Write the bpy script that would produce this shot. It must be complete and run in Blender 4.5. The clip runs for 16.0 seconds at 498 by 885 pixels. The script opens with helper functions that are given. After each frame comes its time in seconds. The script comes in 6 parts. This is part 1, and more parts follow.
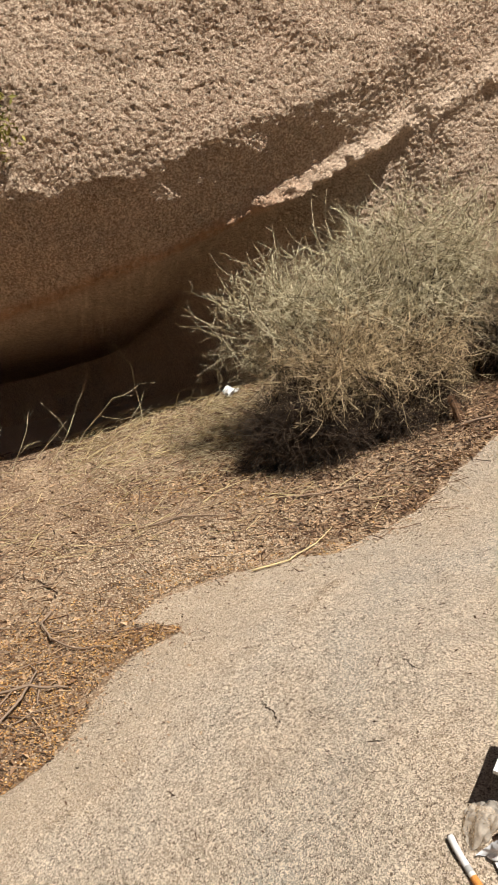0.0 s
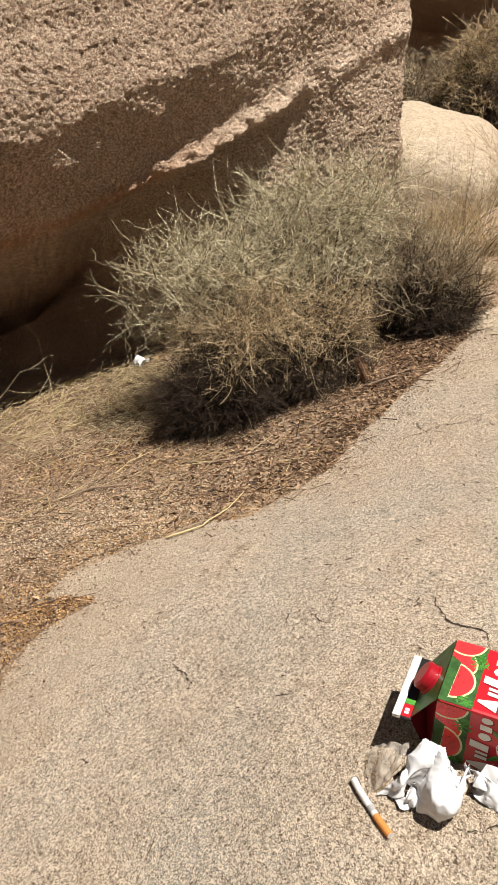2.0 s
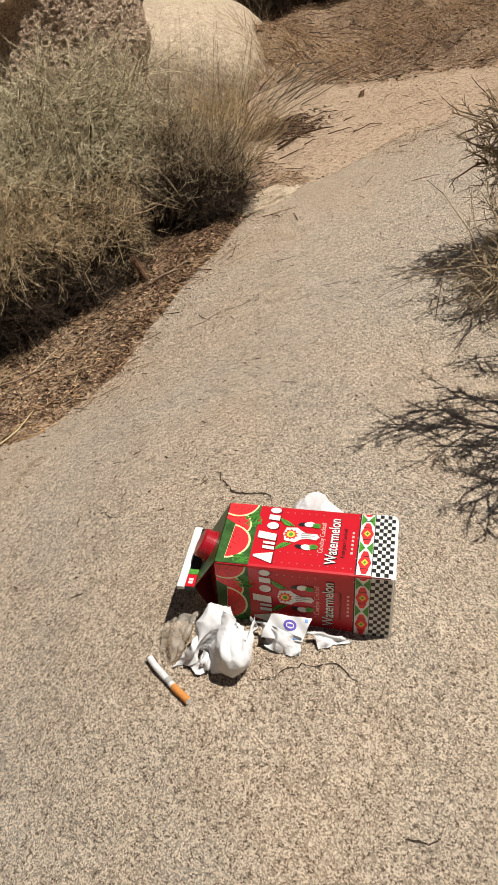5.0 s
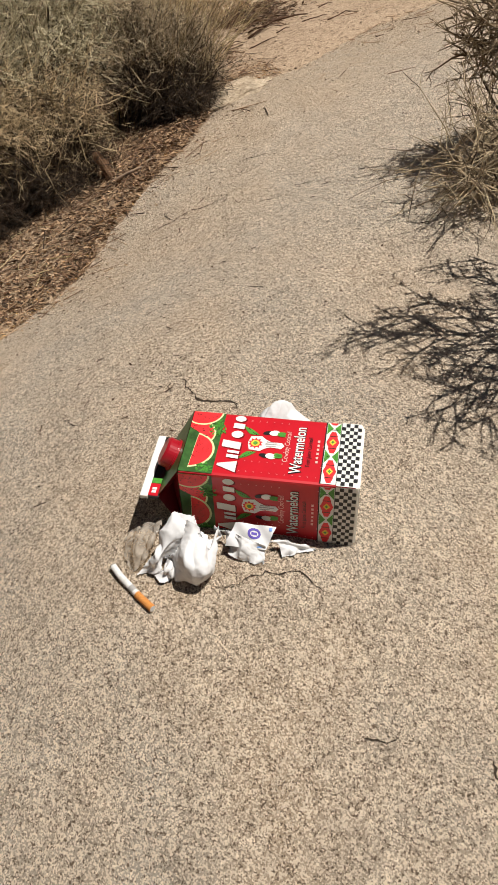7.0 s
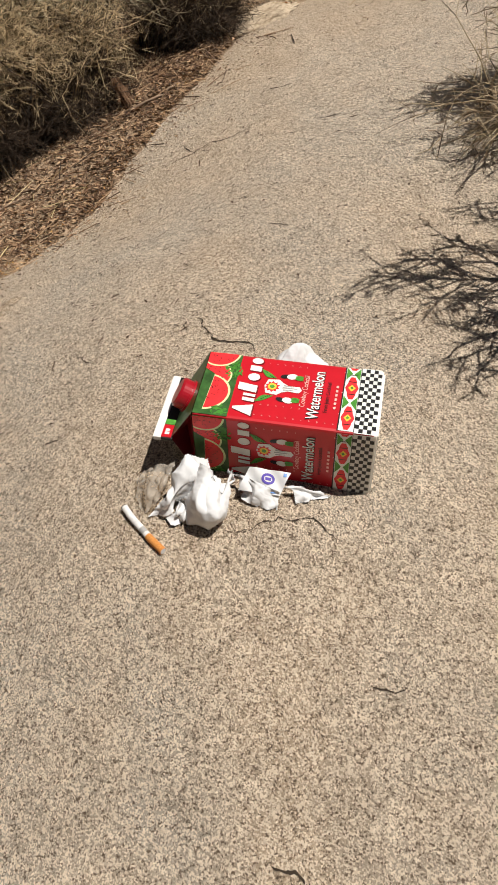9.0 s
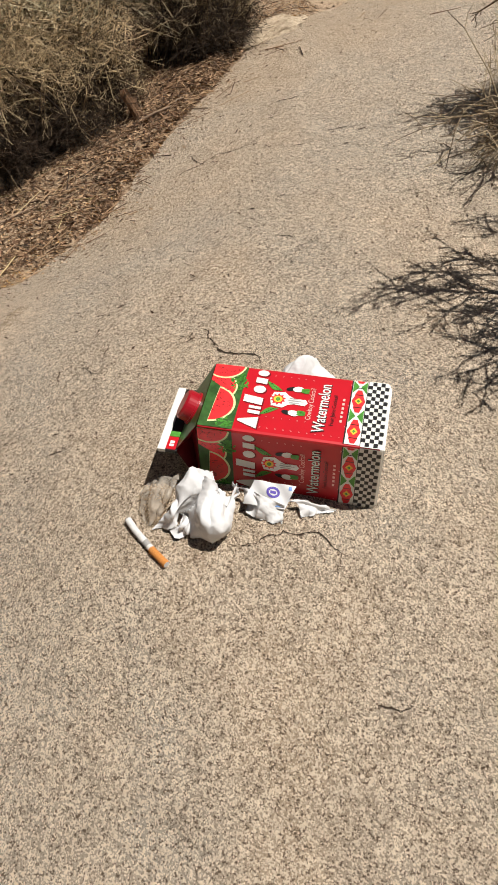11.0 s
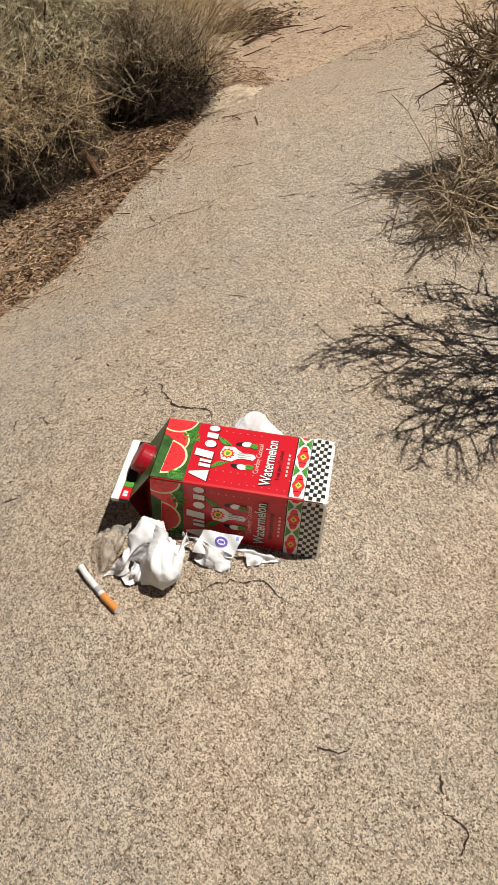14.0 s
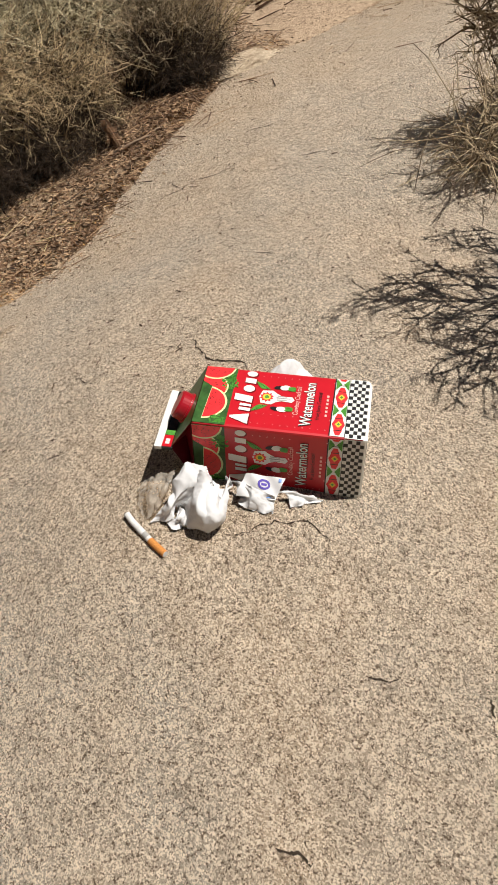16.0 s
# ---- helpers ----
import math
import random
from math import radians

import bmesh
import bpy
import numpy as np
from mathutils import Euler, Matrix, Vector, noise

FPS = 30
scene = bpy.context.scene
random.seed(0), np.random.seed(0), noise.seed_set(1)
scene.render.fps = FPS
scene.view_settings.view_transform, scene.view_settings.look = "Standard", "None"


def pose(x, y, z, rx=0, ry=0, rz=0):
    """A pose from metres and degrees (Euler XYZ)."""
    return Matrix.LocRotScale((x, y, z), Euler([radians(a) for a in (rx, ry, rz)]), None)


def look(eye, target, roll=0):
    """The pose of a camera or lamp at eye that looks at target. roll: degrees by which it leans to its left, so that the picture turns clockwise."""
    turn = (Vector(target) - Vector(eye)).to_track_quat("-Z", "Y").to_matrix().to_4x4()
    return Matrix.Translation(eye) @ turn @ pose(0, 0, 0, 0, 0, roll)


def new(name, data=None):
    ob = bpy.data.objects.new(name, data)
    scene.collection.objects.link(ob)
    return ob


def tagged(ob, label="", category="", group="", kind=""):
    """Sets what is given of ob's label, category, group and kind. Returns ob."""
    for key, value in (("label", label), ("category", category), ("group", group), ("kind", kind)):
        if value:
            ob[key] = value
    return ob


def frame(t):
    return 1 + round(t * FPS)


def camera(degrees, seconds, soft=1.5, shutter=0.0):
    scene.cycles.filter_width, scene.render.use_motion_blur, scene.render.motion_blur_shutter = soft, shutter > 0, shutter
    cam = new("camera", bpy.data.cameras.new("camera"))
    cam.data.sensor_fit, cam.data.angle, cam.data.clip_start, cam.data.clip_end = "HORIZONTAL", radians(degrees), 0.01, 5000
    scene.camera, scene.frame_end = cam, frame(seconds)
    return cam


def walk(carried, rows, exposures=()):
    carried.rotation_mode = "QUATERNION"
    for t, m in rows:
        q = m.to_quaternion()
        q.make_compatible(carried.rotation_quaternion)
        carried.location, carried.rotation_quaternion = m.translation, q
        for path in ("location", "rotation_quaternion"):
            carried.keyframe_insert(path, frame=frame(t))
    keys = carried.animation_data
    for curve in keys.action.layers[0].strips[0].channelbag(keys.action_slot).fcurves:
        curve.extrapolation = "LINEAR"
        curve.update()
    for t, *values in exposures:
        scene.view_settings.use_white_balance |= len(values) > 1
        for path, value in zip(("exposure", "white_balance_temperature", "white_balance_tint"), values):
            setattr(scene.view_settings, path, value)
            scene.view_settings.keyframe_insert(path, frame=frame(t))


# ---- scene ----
cam = camera(33.3, 16.0, soft=1.0)
PATH = [
    (0, (0.15, 0.101, 0.946), (0.204, 2.023, 0.396), 4.0),
    (0.5, (0.15, 0.094, 0.941), (0.2, 2.016, 0.389), 3.7),
    (1, (0.175, 0.076, 0.947), (0.28, 1.991, 0.379), 2.9),
    (1.5, (0.203, 0.08, 0.942), (0.399, 1.983, 0.358), 2.3),
    (2, (0.186, 0.095, 0.937), (0.421, 1.987, 0.332), 3.2),
    (2.5, (0.153, 0.129, 0.943), (0.345, 2.027, 0.345), 4.3),
    (3, (0.164, 0.135, 0.941), (0.369, 2.037, 0.356), 3.8),
    (3.5, (0.197, 0.124, 0.934), (0.483, 2.013, 0.343), 2.4),
    (4, (0.229, 0.116, 0.924), (0.626, 1.977, 0.308), 1.0),
    (4.5, (0.263, 0.102, 0.901), (0.785, 1.911, 0.228), -1.3),
    (5, (0.284, 0.086, 0.881), (0.885, 1.828, 0.103), -2.4),
    (5.2, (0.287, 0.09, 0.876), (0.898, 1.813, 0.066), -2.2),
    (7.5, (0.309, 0.108, 0.871), (0.932, 1.705, -0.159), -1.0),
    (8, (0.32, 0.124, 0.862), (0.939, 1.684, -0.225), -0.2),
    (8.5, (0.317, 0.122, 0.863), (0.914, 1.671, -0.253), -0.2),
    (9, (0.303, 0.12, 0.865), (0.868, 1.691, -0.237), -0.4),
    (9.2, (0.295, 0.116, 0.865), (0.855, 1.697, -0.224), -0.6),
    (11.5, (0.308, 0.129, 0.862), (0.861, 1.723, -0.213), 0.2),
    (12, (0.294, 0.119, 0.865), (0.87, 1.715, -0.195), 1.9),
    (12.5, (0.288, 0.111, 0.872), (0.917, 1.697, -0.172), 3.3),
    (13, (0.292, 0.111, 0.874), (0.968, 1.687, -0.156), 3.7),
    (13.5, (0.299, 0.11, 0.876), (0.994, 1.688, -0.137), 3.5),
    (14, (0.292, 0.091, 0.892), (0.981, 1.694, -0.086), 3.0),
    (14.5, (0.283, 0.077, 0.89), (0.937, 1.71, -0.06), 2.3),
    (15, (0.266, 0.071, 0.876), (0.893, 1.705, -0.091), 1.5),
    (15.5, (0.267, 0.065, 0.867), (0.893, 1.682, -0.13), -0.1),
    (16, (0.265, 0.068, 0.861), (0.892, 1.671, -0.158), -0.3),
]
EXPOSURES = [(0.0, 0.62), (3.5, 0.61), (4.2, 0.52), (4.6, 0.37), (5.0, 0.26), (7.5, 0.22), (16.0, 0.25)]
walk(cam, [(t, look(eye, target, roll)) for t, eye, target, roll in PATH], EXPOSURES)

# ---- world, sun, exposure ----
SUN_DIR = Vector((0.24, -0.34, 1.0)).normalized()
world = bpy.data.worlds.new("sky")
scene.world = world
world.use_nodes = True
_sky = world.node_tree.nodes.new("ShaderNodeTexSky")
_sky.sky_type, _sky.sun_disc = "NISHITA", False
_sky.sun_elevation = math.asin(SUN_DIR.z)
_sky.sun_rotation = math.atan2(SUN_DIR.x, SUN_DIR.y)
world.node_tree.links.new(_sky.outputs[0], world.node_tree.nodes["Background"].inputs[0])
world.node_tree.nodes["Background"].inputs[1].default_value = 0.0145
_sun = new("sun", bpy.data.lights.new("sun", "SUN"))
_sun.data.energy, _sun.data.angle, _sun.data.color = 5.0, radians(0.4), (1.0, 0.95, 0.88)
_sun.matrix_world = look((0, 0, 0), -SUN_DIR)

# ---- materials ----


def mat(name):
    m = bpy.data.materials.new(name)
    m.use_nodes = True
    nt = m.node_tree
    return m, nt, nt.nodes["Principled BSDF"]


def nd(nt, kind, **kw):
    n = nt.nodes.new(kind)
    for k, v in kw.items():
        if k in n.inputs:
            n.inputs[k].default_value = v
    return n


def coords(nt):
    return nt.nodes.new("ShaderNodeTexCoord").outputs["Object"]


def noise_tex(nt, co, scale, detail=6.0, rough=0.6):
    n = nd(nt, "ShaderNodeTexNoise", Scale=scale, Detail=detail, Roughness=rough)
    nt.links.new(co, n.inputs["Vector"])
    return n.outputs["Fac"]


def ramp(nt, fac, *stops):
    n = nt.nodes.new("ShaderNodeValToRGB")
    e = n.color_ramp.elements
    while len(e) < len(stops):
        e.new(0.5)
    for el, (p, c) in zip(e, stops):
        el.position, el.color = p, (*c, 1) if len(c) == 3 else c
    nt.links.new(fac, n.inputs[0])
    return n.outputs[0]


def mixc(nt, fac, a, b, mode="MIX"):
    n = nt.nodes.new("ShaderNodeMix")
    n.data_type, n.blend_type = "RGBA", mode
    for sock, v in ((n.inputs[0], fac), (n.inputs[6], a), (n.inputs[7], b)):
        if isinstance(v, (int, float)):
            sock.default_value = v
        elif isinstance(v, tuple):
            sock.default_value = (*v, 1)
        else:
            nt.links.new(v, sock)
    return n.outputs[2]


def math_n(nt, op, a, b=0.0):
    n = nt.nodes.new("ShaderNodeMath")
    n.operation = op
    for sock, v in zip(n.inputs, (a, b)):
        if isinstance(v, (int, float)):
            sock.default_value = v
        else:
            nt.links.new(v, sock)
    return n.outputs[0]


def bump(nt, bsdf, height, strength, dist, after=None):
    n = nd(nt, "ShaderNodeBump", Strength=strength, Distance=dist)
    nt.links.new(height, n.inputs["Height"])
    if after is not None:
        nt.links.new(after, n.inputs["Normal"])
    nt.links.new(n.outputs[0], bsdf.inputs["Normal"])
    return n.outputs[0]


def voronoi(nt, co, scale, out="Color", feature="F1"):
    n = nd(nt, "ShaderNodeTexVoronoi", Scale=scale)
    n.feature = feature
    nt.links.new(co, n.inputs["Vector"])
    return n.outputs[out]


def sep(nt, col):
    n = nt.nodes.new("ShaderNodeSeparateColor")
    nt.links.new(col, n.inputs[0])
    return n.outputs[0]


def granite(name, tones, grey, grain, patch, fine, coarse, rough_scale=55.0, crisp=1.0, holes=0.0, vein_tones=None, mosaic=0.22, levels=(0.42, 0.525)):
    """Weathered granite. tones: pit, tan, cream; grey: tone of the lichen-grey patches; grain: grains to the metre."""
    m, nt, b = mat(name)
    co = coords(nt)
    if holes:
        stretch = nt.nodes.new("ShaderNodeMapping")
        stretch.inputs["Scale"].default_value = (1.0, 0.8, 1.0)
        nt.links.new(co, stretch.inputs[0])
        co = stretch.outputs[0]
    lumps = noise_tex(nt, co, grain * 0.5, 4.0, 0.72)
    cells = sep(nt, voronoi(nt, co, grain * (1.15 if mosaic < 0.3 else 1.75)))
    patches = noise_tex(nt, co, patch, 5.0, 0.62)
    tan = mixc(nt, ramp(nt, patches, (0.40, (0, 0, 0)), (0.62, (1, 1, 1))), tones[1], grey)
    speck = math_n(nt, "ADD", math_n(nt, "MULTIPLY", lumps, 1 - mosaic), math_n(nt, "MULTIPLY", cells, mosaic))
    pit = ramp(nt, speck, (levels[0] - 0.09 / crisp, (1, 1, 1)), (levels[0], (0, 0, 0)))
    pale = ramp(nt, speck, (levels[1] - 0.075 / crisp, (0, 0, 0)), (levels[1] + 0.075 / crisp, (1, 1, 1)))
    col = mixc(nt, pale, tan, tones[2])
    col = mixc(nt, pit, col, tones[0])
    mottle = noise_tex(nt, co, grain * 0.17, 3.0, 0.65)
    col = mixc(nt, 1.0, col, ramp(nt, mottle, (0.34, (0.90, 0.885, 0.87)), (0.50, (1.0, 1.0, 1.0)), (0.66, (1.08, 1.08, 1.08))), "MULTIPLY")
    stain = noise_tex(nt, co, patch * 7, 6.0, 0.7)
    col = mixc(nt, 0.45, col, ramp(nt, stain, (0.3, (0.62, 0.6, 0.58)), (0.62, (1, 1, 1))), "MULTIPLY")
    if holes:
        dust = nt.nodes.new("ShaderNodeAttribute")
        dust.attribute_name = "dust"
        veil = math_n(nt, "MULTIPLY", dust.outputs["Fac"], ramp(nt, noise_tex(nt, co, 40.0, 6.0, 0.7), (0.30, (0.25, 0.25, 0.25)), (0.6, (1, 1, 1))))
        col = mixc(nt, veil, col, (0.54, 0.415, 0.29))
        hole = ramp(nt, noise_tex(nt, co, holes, 6.0, 0.78), (0.30, (0.7, 0.7, 0.7)), (0.345, (0, 0, 0)))
        col = mixc(nt, hole, col, tuple(c * 0.65 for c in tones[0]))
        speck = math_n(nt, "SUBTRACT", speck, math_n(nt, "MULTIPLY", sep(nt, hole), 0.35))
    if vein_tones:
        vein_at = nt.nodes.new("ShaderNodeAttribute")
        vein_at.attribute_name = "vein"
        hue_at = nt.nodes.new("ShaderNodeAttribute")
        hue_at.attribute_name = "vein_hue"
        crumbs = ramp(nt, noise_tex(nt, co, 75.0, 6.0, 0.75), (0.36, (0.15, 0.15, 0.15)), (0.52, (1, 1, 1)))
        ore = mixc(nt, hue_at.outputs["Fac"], vein_tones[0], vein_tones[1])
        ore = mixc(nt, ramp(nt, speck, (0.36, (0.75, 0.75, 0.75)), (0.5, (0, 0, 0))), ore, tones[0])
        col = mixc(nt, math_n(nt, "MULTIPLY", vein_at.outputs["Fac"], crumbs), col, ore)
    nt.links.new(col, b.inputs["Base Color"])
    b.inputs["Roughness"].default_value = 0.85
    b.inputs["Specular IOR Level"].default_value = 0.3
    n1 = bump(nt, b, noise_tex(nt, co, rough_scale, 8.0, 0.7), 1.0, coarse)
    bump(nt, b, speck, 1.0, fine, n1)
    return m


M_SLAB = granite("slab_granite", ((0.18, 0.125, 0.083), (0.535, 0.405, 0.282), (0.89, 0.745, 0.58)), (0.46, 0.40, 0.325), 400.0, 3.0, 0.0062, 0.015, 75.0, 1.6, 95.0, None, 0.36, (0.385, 0.535))
M_BOULDER = granite("boulder_granite", ((0.26, 0.155, 0.10), (0.51, 0.35, 0.237), (0.86, 0.685, 0.51)), (0.46, 0.29, 0.19), 330.0, 2.0, 0.008, 0.020, 110.0, 1.3, 0.0, ((0.56, 0.31, 0.18), (0.93, 0.715, 0.53)))
M_BACKROCK = granite("pale_granite", ((0.34, 0.255, 0.17), (0.48, 0.375, 0.26), (0.58, 0.47, 0.34)), (0.45, 0.365, 0.265), 150.0, 2.5, 0.004, 0.012, 30.0)


def soil():
    m, nt, b = mat("gritty_soil")
    co = coords(nt)
    grit = sep(nt, voronoi(nt, co, 260.0))
    grit2 = sep(nt, voronoi(nt, co, 120.0))
    big = noise_tex(nt, co, 4.0, 6.0, 0.65)
    col = mixc(nt, ramp(nt, big, (0.35, (0, 0, 0)), (0.66, (1, 1, 1))), (0.15, 0.087, 0.052), (0.37, 0.265, 0.17))
    col = mixc(nt, ramp(nt, grit, (0.5, (0, 0, 0)), (0.9, (0.75, 0.75, 0.75))), col, (0.56, 0.42, 0.285))
    pos = nt.nodes.new("ShaderNodeSeparateXYZ")
    nt.links.new(co, pos.inputs[0])
    path = math_n(nt, "SUBTRACT", pos.outputs[0], math_n(nt, "MULTIPLY", pos.outputs[1], 0.28))
    path = math_n(nt, "ADD", path, math_n(nt, "MULTIPLY", noise_tex(nt, co, 7.0, 4.0), 0.3))
    sand = mixc(nt, grit, (0.44, 0.32, 0.22), (0.56, 0.425, 0.30))
    rise = math_n(nt, "ADD", math_n(nt, "MULTIPLY", pos.outputs[1], 0.7), math_n(nt, "MULTIPLY", pos.outputs[0], 0.84))
    rise = math_n(nt, "ADD", rise, math_n(nt, "MULTIPLY", noise_tex(nt, co, 9.0, 5.0), 0.35))
    open_sand = ramp(nt, math_n(nt, "MULTIPLY", rise, 0.2), (0.797, (1, 1, 1)), (0.828, (0.12, 0.12, 0.12)))
    sandy = math_n(nt, "MULTIPLY", ramp(nt, path, (0.50, (0, 0, 0)), (0.64, (0.85, 0.85, 0.85))), open_sand)
    col = mixc(nt, sandy, col, sand)
    col = mixc(nt, ramp(nt, grit2, (0.08, (0.5, 0.5, 0.5)), (0.20, (0, 0, 0))), col, (0.13, 0.08, 0.05))
    nt.links.new(col, b.inputs["Base Color"])
    b.inputs["Roughness"].default_value = 0.95
    b.inputs["Specular IOR Level"].default_value = 0.15
    n1 = bump(nt, b, noise_tex(nt, co, 40.0, 8.0, 0.7), 0.9, 0.02)
    bump(nt, b, grit2, 0.6, 0.004, n1)
    return m


M_SOIL = soil()


def twig_mat(name, a, bcol, dark, share=0.0):
    """Dry bark; each twig has its own tone."""
    m, nt, b = mat(name)
    geo = nt.nodes.new("ShaderNodeNewGeometry")
    col = ramp(nt, geo.outputs["Random Per Island"], (0.0, dark), (0.28, a), (0.75, bcol), (1.0, tuple(min(1, c * 1.2) for c in bcol)))
    n = noise_tex(nt, coords(nt), 160.0, 3.0)
    col = mixc(nt, 0.45, col, ramp(nt, n, (0.3, (0.55, 0.52, 0.5)), (0.65, (1, 1, 1))), "MULTIPLY")
    nt.links.new(col, b.inputs["Base Color"])
    b.inputs["Roughness"].default_value = 0.75
    b.inputs["Specular IOR Level"].default_value = 0.25
    return m


M_TWIG = twig_mat("straw_green_twigs", (0.29, 0.235, 0.125), (0.72, 0.64, 0.44), (0.05, 0.037, 0.024))
M_BROWNTWIG = twig_mat("tan_brown_twigs", (0.23, 0.16, 0.088), (0.66, 0.515, 0.31), (0.05, 0.033, 0.021))
M_TUFT = twig_mat("grey_brown_straw", (0.20, 0.15, 0.095), (0.50, 0.40, 0.26), (0.06, 0.042, 0.03))
# near-black tone holds the shade inside and at the foot of the shrubs
M_SHADETWIG = twig_mat("shade_black_dead_twigs", (0.035, 0.023, 0.015), (0.075, 0.05, 0.032), (0.014, 0.010, 0.007))
M_GOLD = twig_mat("golden_brown_grass", (0.29, 0.175, 0.085), (0.50, 0.345, 0.19), (0.10, 0.055, 0.03))
M_STRAW = twig_mat("bleached_straw", (0.58, 0.48, 0.30), (0.78, 0.68, 0.46), (0.36, 0.27, 0.15))
M_GREY = twig_mat("grey_dead_twigs", (0.075, 0.056, 0.042), (0.15, 0.115, 0.085), (0.03, 0.022, 0.018))
M_GRASS = twig_mat("dry_gold_grass", (0.46, 0.36, 0.18), (0.62, 0.50, 0.28), (0.30, 0.21, 0.10))
M_OLIVE = twig_mat("olive_brown_twigs", (0.15, 0.105, 0.062), (0.29, 0.215, 0.13), (0.06, 0.04, 0.026))
M_LITTER = twig_mat("plant_litter", (0.19, 0.105, 0.058), (0.46, 0.31, 0.185), (0.04, 0.024, 0.016))
M_MULCH = twig_mat("dark_brown_mulch", (0.10, 0.055, 0.032), (0.21, 0.125, 0.072), (0.03, 0.018, 0.012))
M_ORANGE = twig_mat("ochre_leaf_bits", (0.33, 0.155, 0.045), (0.54, 0.32, 0.115), (0.14, 0.06, 0.02))
M_LEAF = twig_mat("green_leaf", (0.17, 0.155, 0.035), (0.30, 0.27, 0.07), (0.09, 0.085, 0.02))
M_PEBBLE = twig_mat("pebble_granite", (0.35, 0.26, 0.17), (0.55, 0.43, 0.30), (0.16, 0.11, 0.075))


def plain(name, col, rough=0.5, var=0.12, scale=60.0, spec=0.4, bumps=0.0):
    m, nt, b = mat(name)
    n = noise_tex(nt, coords(nt), scale, 5.0, 0.65)
    c2 = tuple(c * (1 - var) for c in col)
    c3 = tuple(min(1.0, c * (1 + var)) for c in col)
    nt.links.new(ramp(nt, n, (0.3, c2), (0.7, c3)), b.inputs["Base Color"])
    b.inputs["Roughness"].default_value = rough
    b.inputs["Specular IOR Level"].default_value = spec
    if bumps:
        bump(nt, b, n, bumps, 0.001)
    return m


M_RED = plain("red_carton_print", (0.48, 0.007, 0.016), 0.34, 0.06, 40.0, 0.5)
M_WHITE = plain("white_print", (0.70, 0.69, 0.655), 0.4, 0.04)
M_BLACK = plain("black_print", (0.012, 0.012, 0.012), 0.4, 0.1)
M_GREEN = plain("dark_green_print", (0.035, 0.095, 0.022), 0.38, 0.45, 90.0)
M_LEAFPRINT = plain("leaf_green_print", (0.07, 0.26, 0.035), 0.38, 0.3, 200.0)
M_RIND = plain("pale_rind_print", (0.62, 0.66, 0.34), 0.38, 0.1)
M_MELON = plain("melon_flesh_print", (0.72, 0.03, 0.035), 0.36, 0.15, 150.0)
M_SEED = plain("seed_print", (0.06, 0.008, 0.008), 0.4, 0.1)
M_YELLOW = plain("yellow_print", (0.75, 0.50, 0.05), 0.4, 0.1)
M_GREYPRINT = plain("grey_print", (0.33, 0.32, 0.31), 0.4, 0.1)
M_PINKTXT = plain("pink_print", (0.80, 0.42, 0.38), 0.4, 0.05)
M_SHADE = plain("dark_red_print", (0.16, 0.004, 0.008), 0.4, 0.1)
M_CAP = plain("red_plastic", (0.33, 0.006, 0.015), 0.32, 0.08, 90.0, 0.5)
M_CARTON_IN = plain("carton_board", (0.74, 0.72, 0.66), 0.55, 0.06)
M_PAPER = plain("tissue_paper", (0.64, 0.64, 0.64), 0.9, 0.05, 120.0, 0.1, 0.08)
M_PURPLE = plain("violet_ink", (0.10, 0.07, 0.36), 0.6, 0.15)
M_BLUE = plain("blue_ink", (0.16, 0.30, 0.62), 0.6, 0.15)
M_FILTER = plain("cork_filter", (0.52, 0.215, 0.055), 0.7, 0.25, 500.0, 0.2)
M_CIG = plain("cigarette_paper", (0.62, 0.61, 0.595), 0.75, 0.16, 110.0, 0.15)
M_ASH = plain("burnt_tobacco", (0.10, 0.06, 0.035), 0.9, 0.4, 900.0)
M_CRACK = plain("crack_shadow_dirt", (0.045, 0.033, 0.024), 0.95, 0.4, 200.0, 0.1)
M_WOOD = twig_mat("weathered_wood", (0.15, 0.095, 0.062), (0.33, 0.24, 0.17), (0.06, 0.036, 0.024))
M_WOODBARK = plain("brown_bark", (0.15, 0.088, 0.052), 0.9, 0.55, 150.0, 0.15, 0.8)
M_BARK = plain("dark_bark", (0.075, 0.042, 0.026), 0.9, 0.5, 120.0, 0.15, 0.6)


def film_plastic():
    m, nt, b = mat("clear_plastic_film")
    tr = nt.nodes.new("ShaderNodeBsdfTransparent")
    tr.inputs[0].default_value = (0.86, 0.81, 0.73, 1)
    mx = nt.nodes.new("ShaderNodeMixShader")
    n = noise_tex(nt, coords(nt), 90.0, 4.0)
    nt.links.new(ramp(nt, n, (0.3, (0.25, 0.25, 0.25)), (0.7, (0.6, 0.6, 0.6))), mx.inputs[0])
    b.inputs["Base Color"].default_value = (0.58, 0.52, 0.44, 1)
    b.inputs["Roughness"].default_value = 0.25
    nt.links.new(tr.outputs[0], mx.inputs[1])
    nt.links.new(b.outputs[0], mx.inputs[2])
    nt.links.new(mx.outputs[0], nt.nodes["Material Output"].inputs[0])
    return m


M_FILM = film_plastic()

# ---- mesh helpers ----


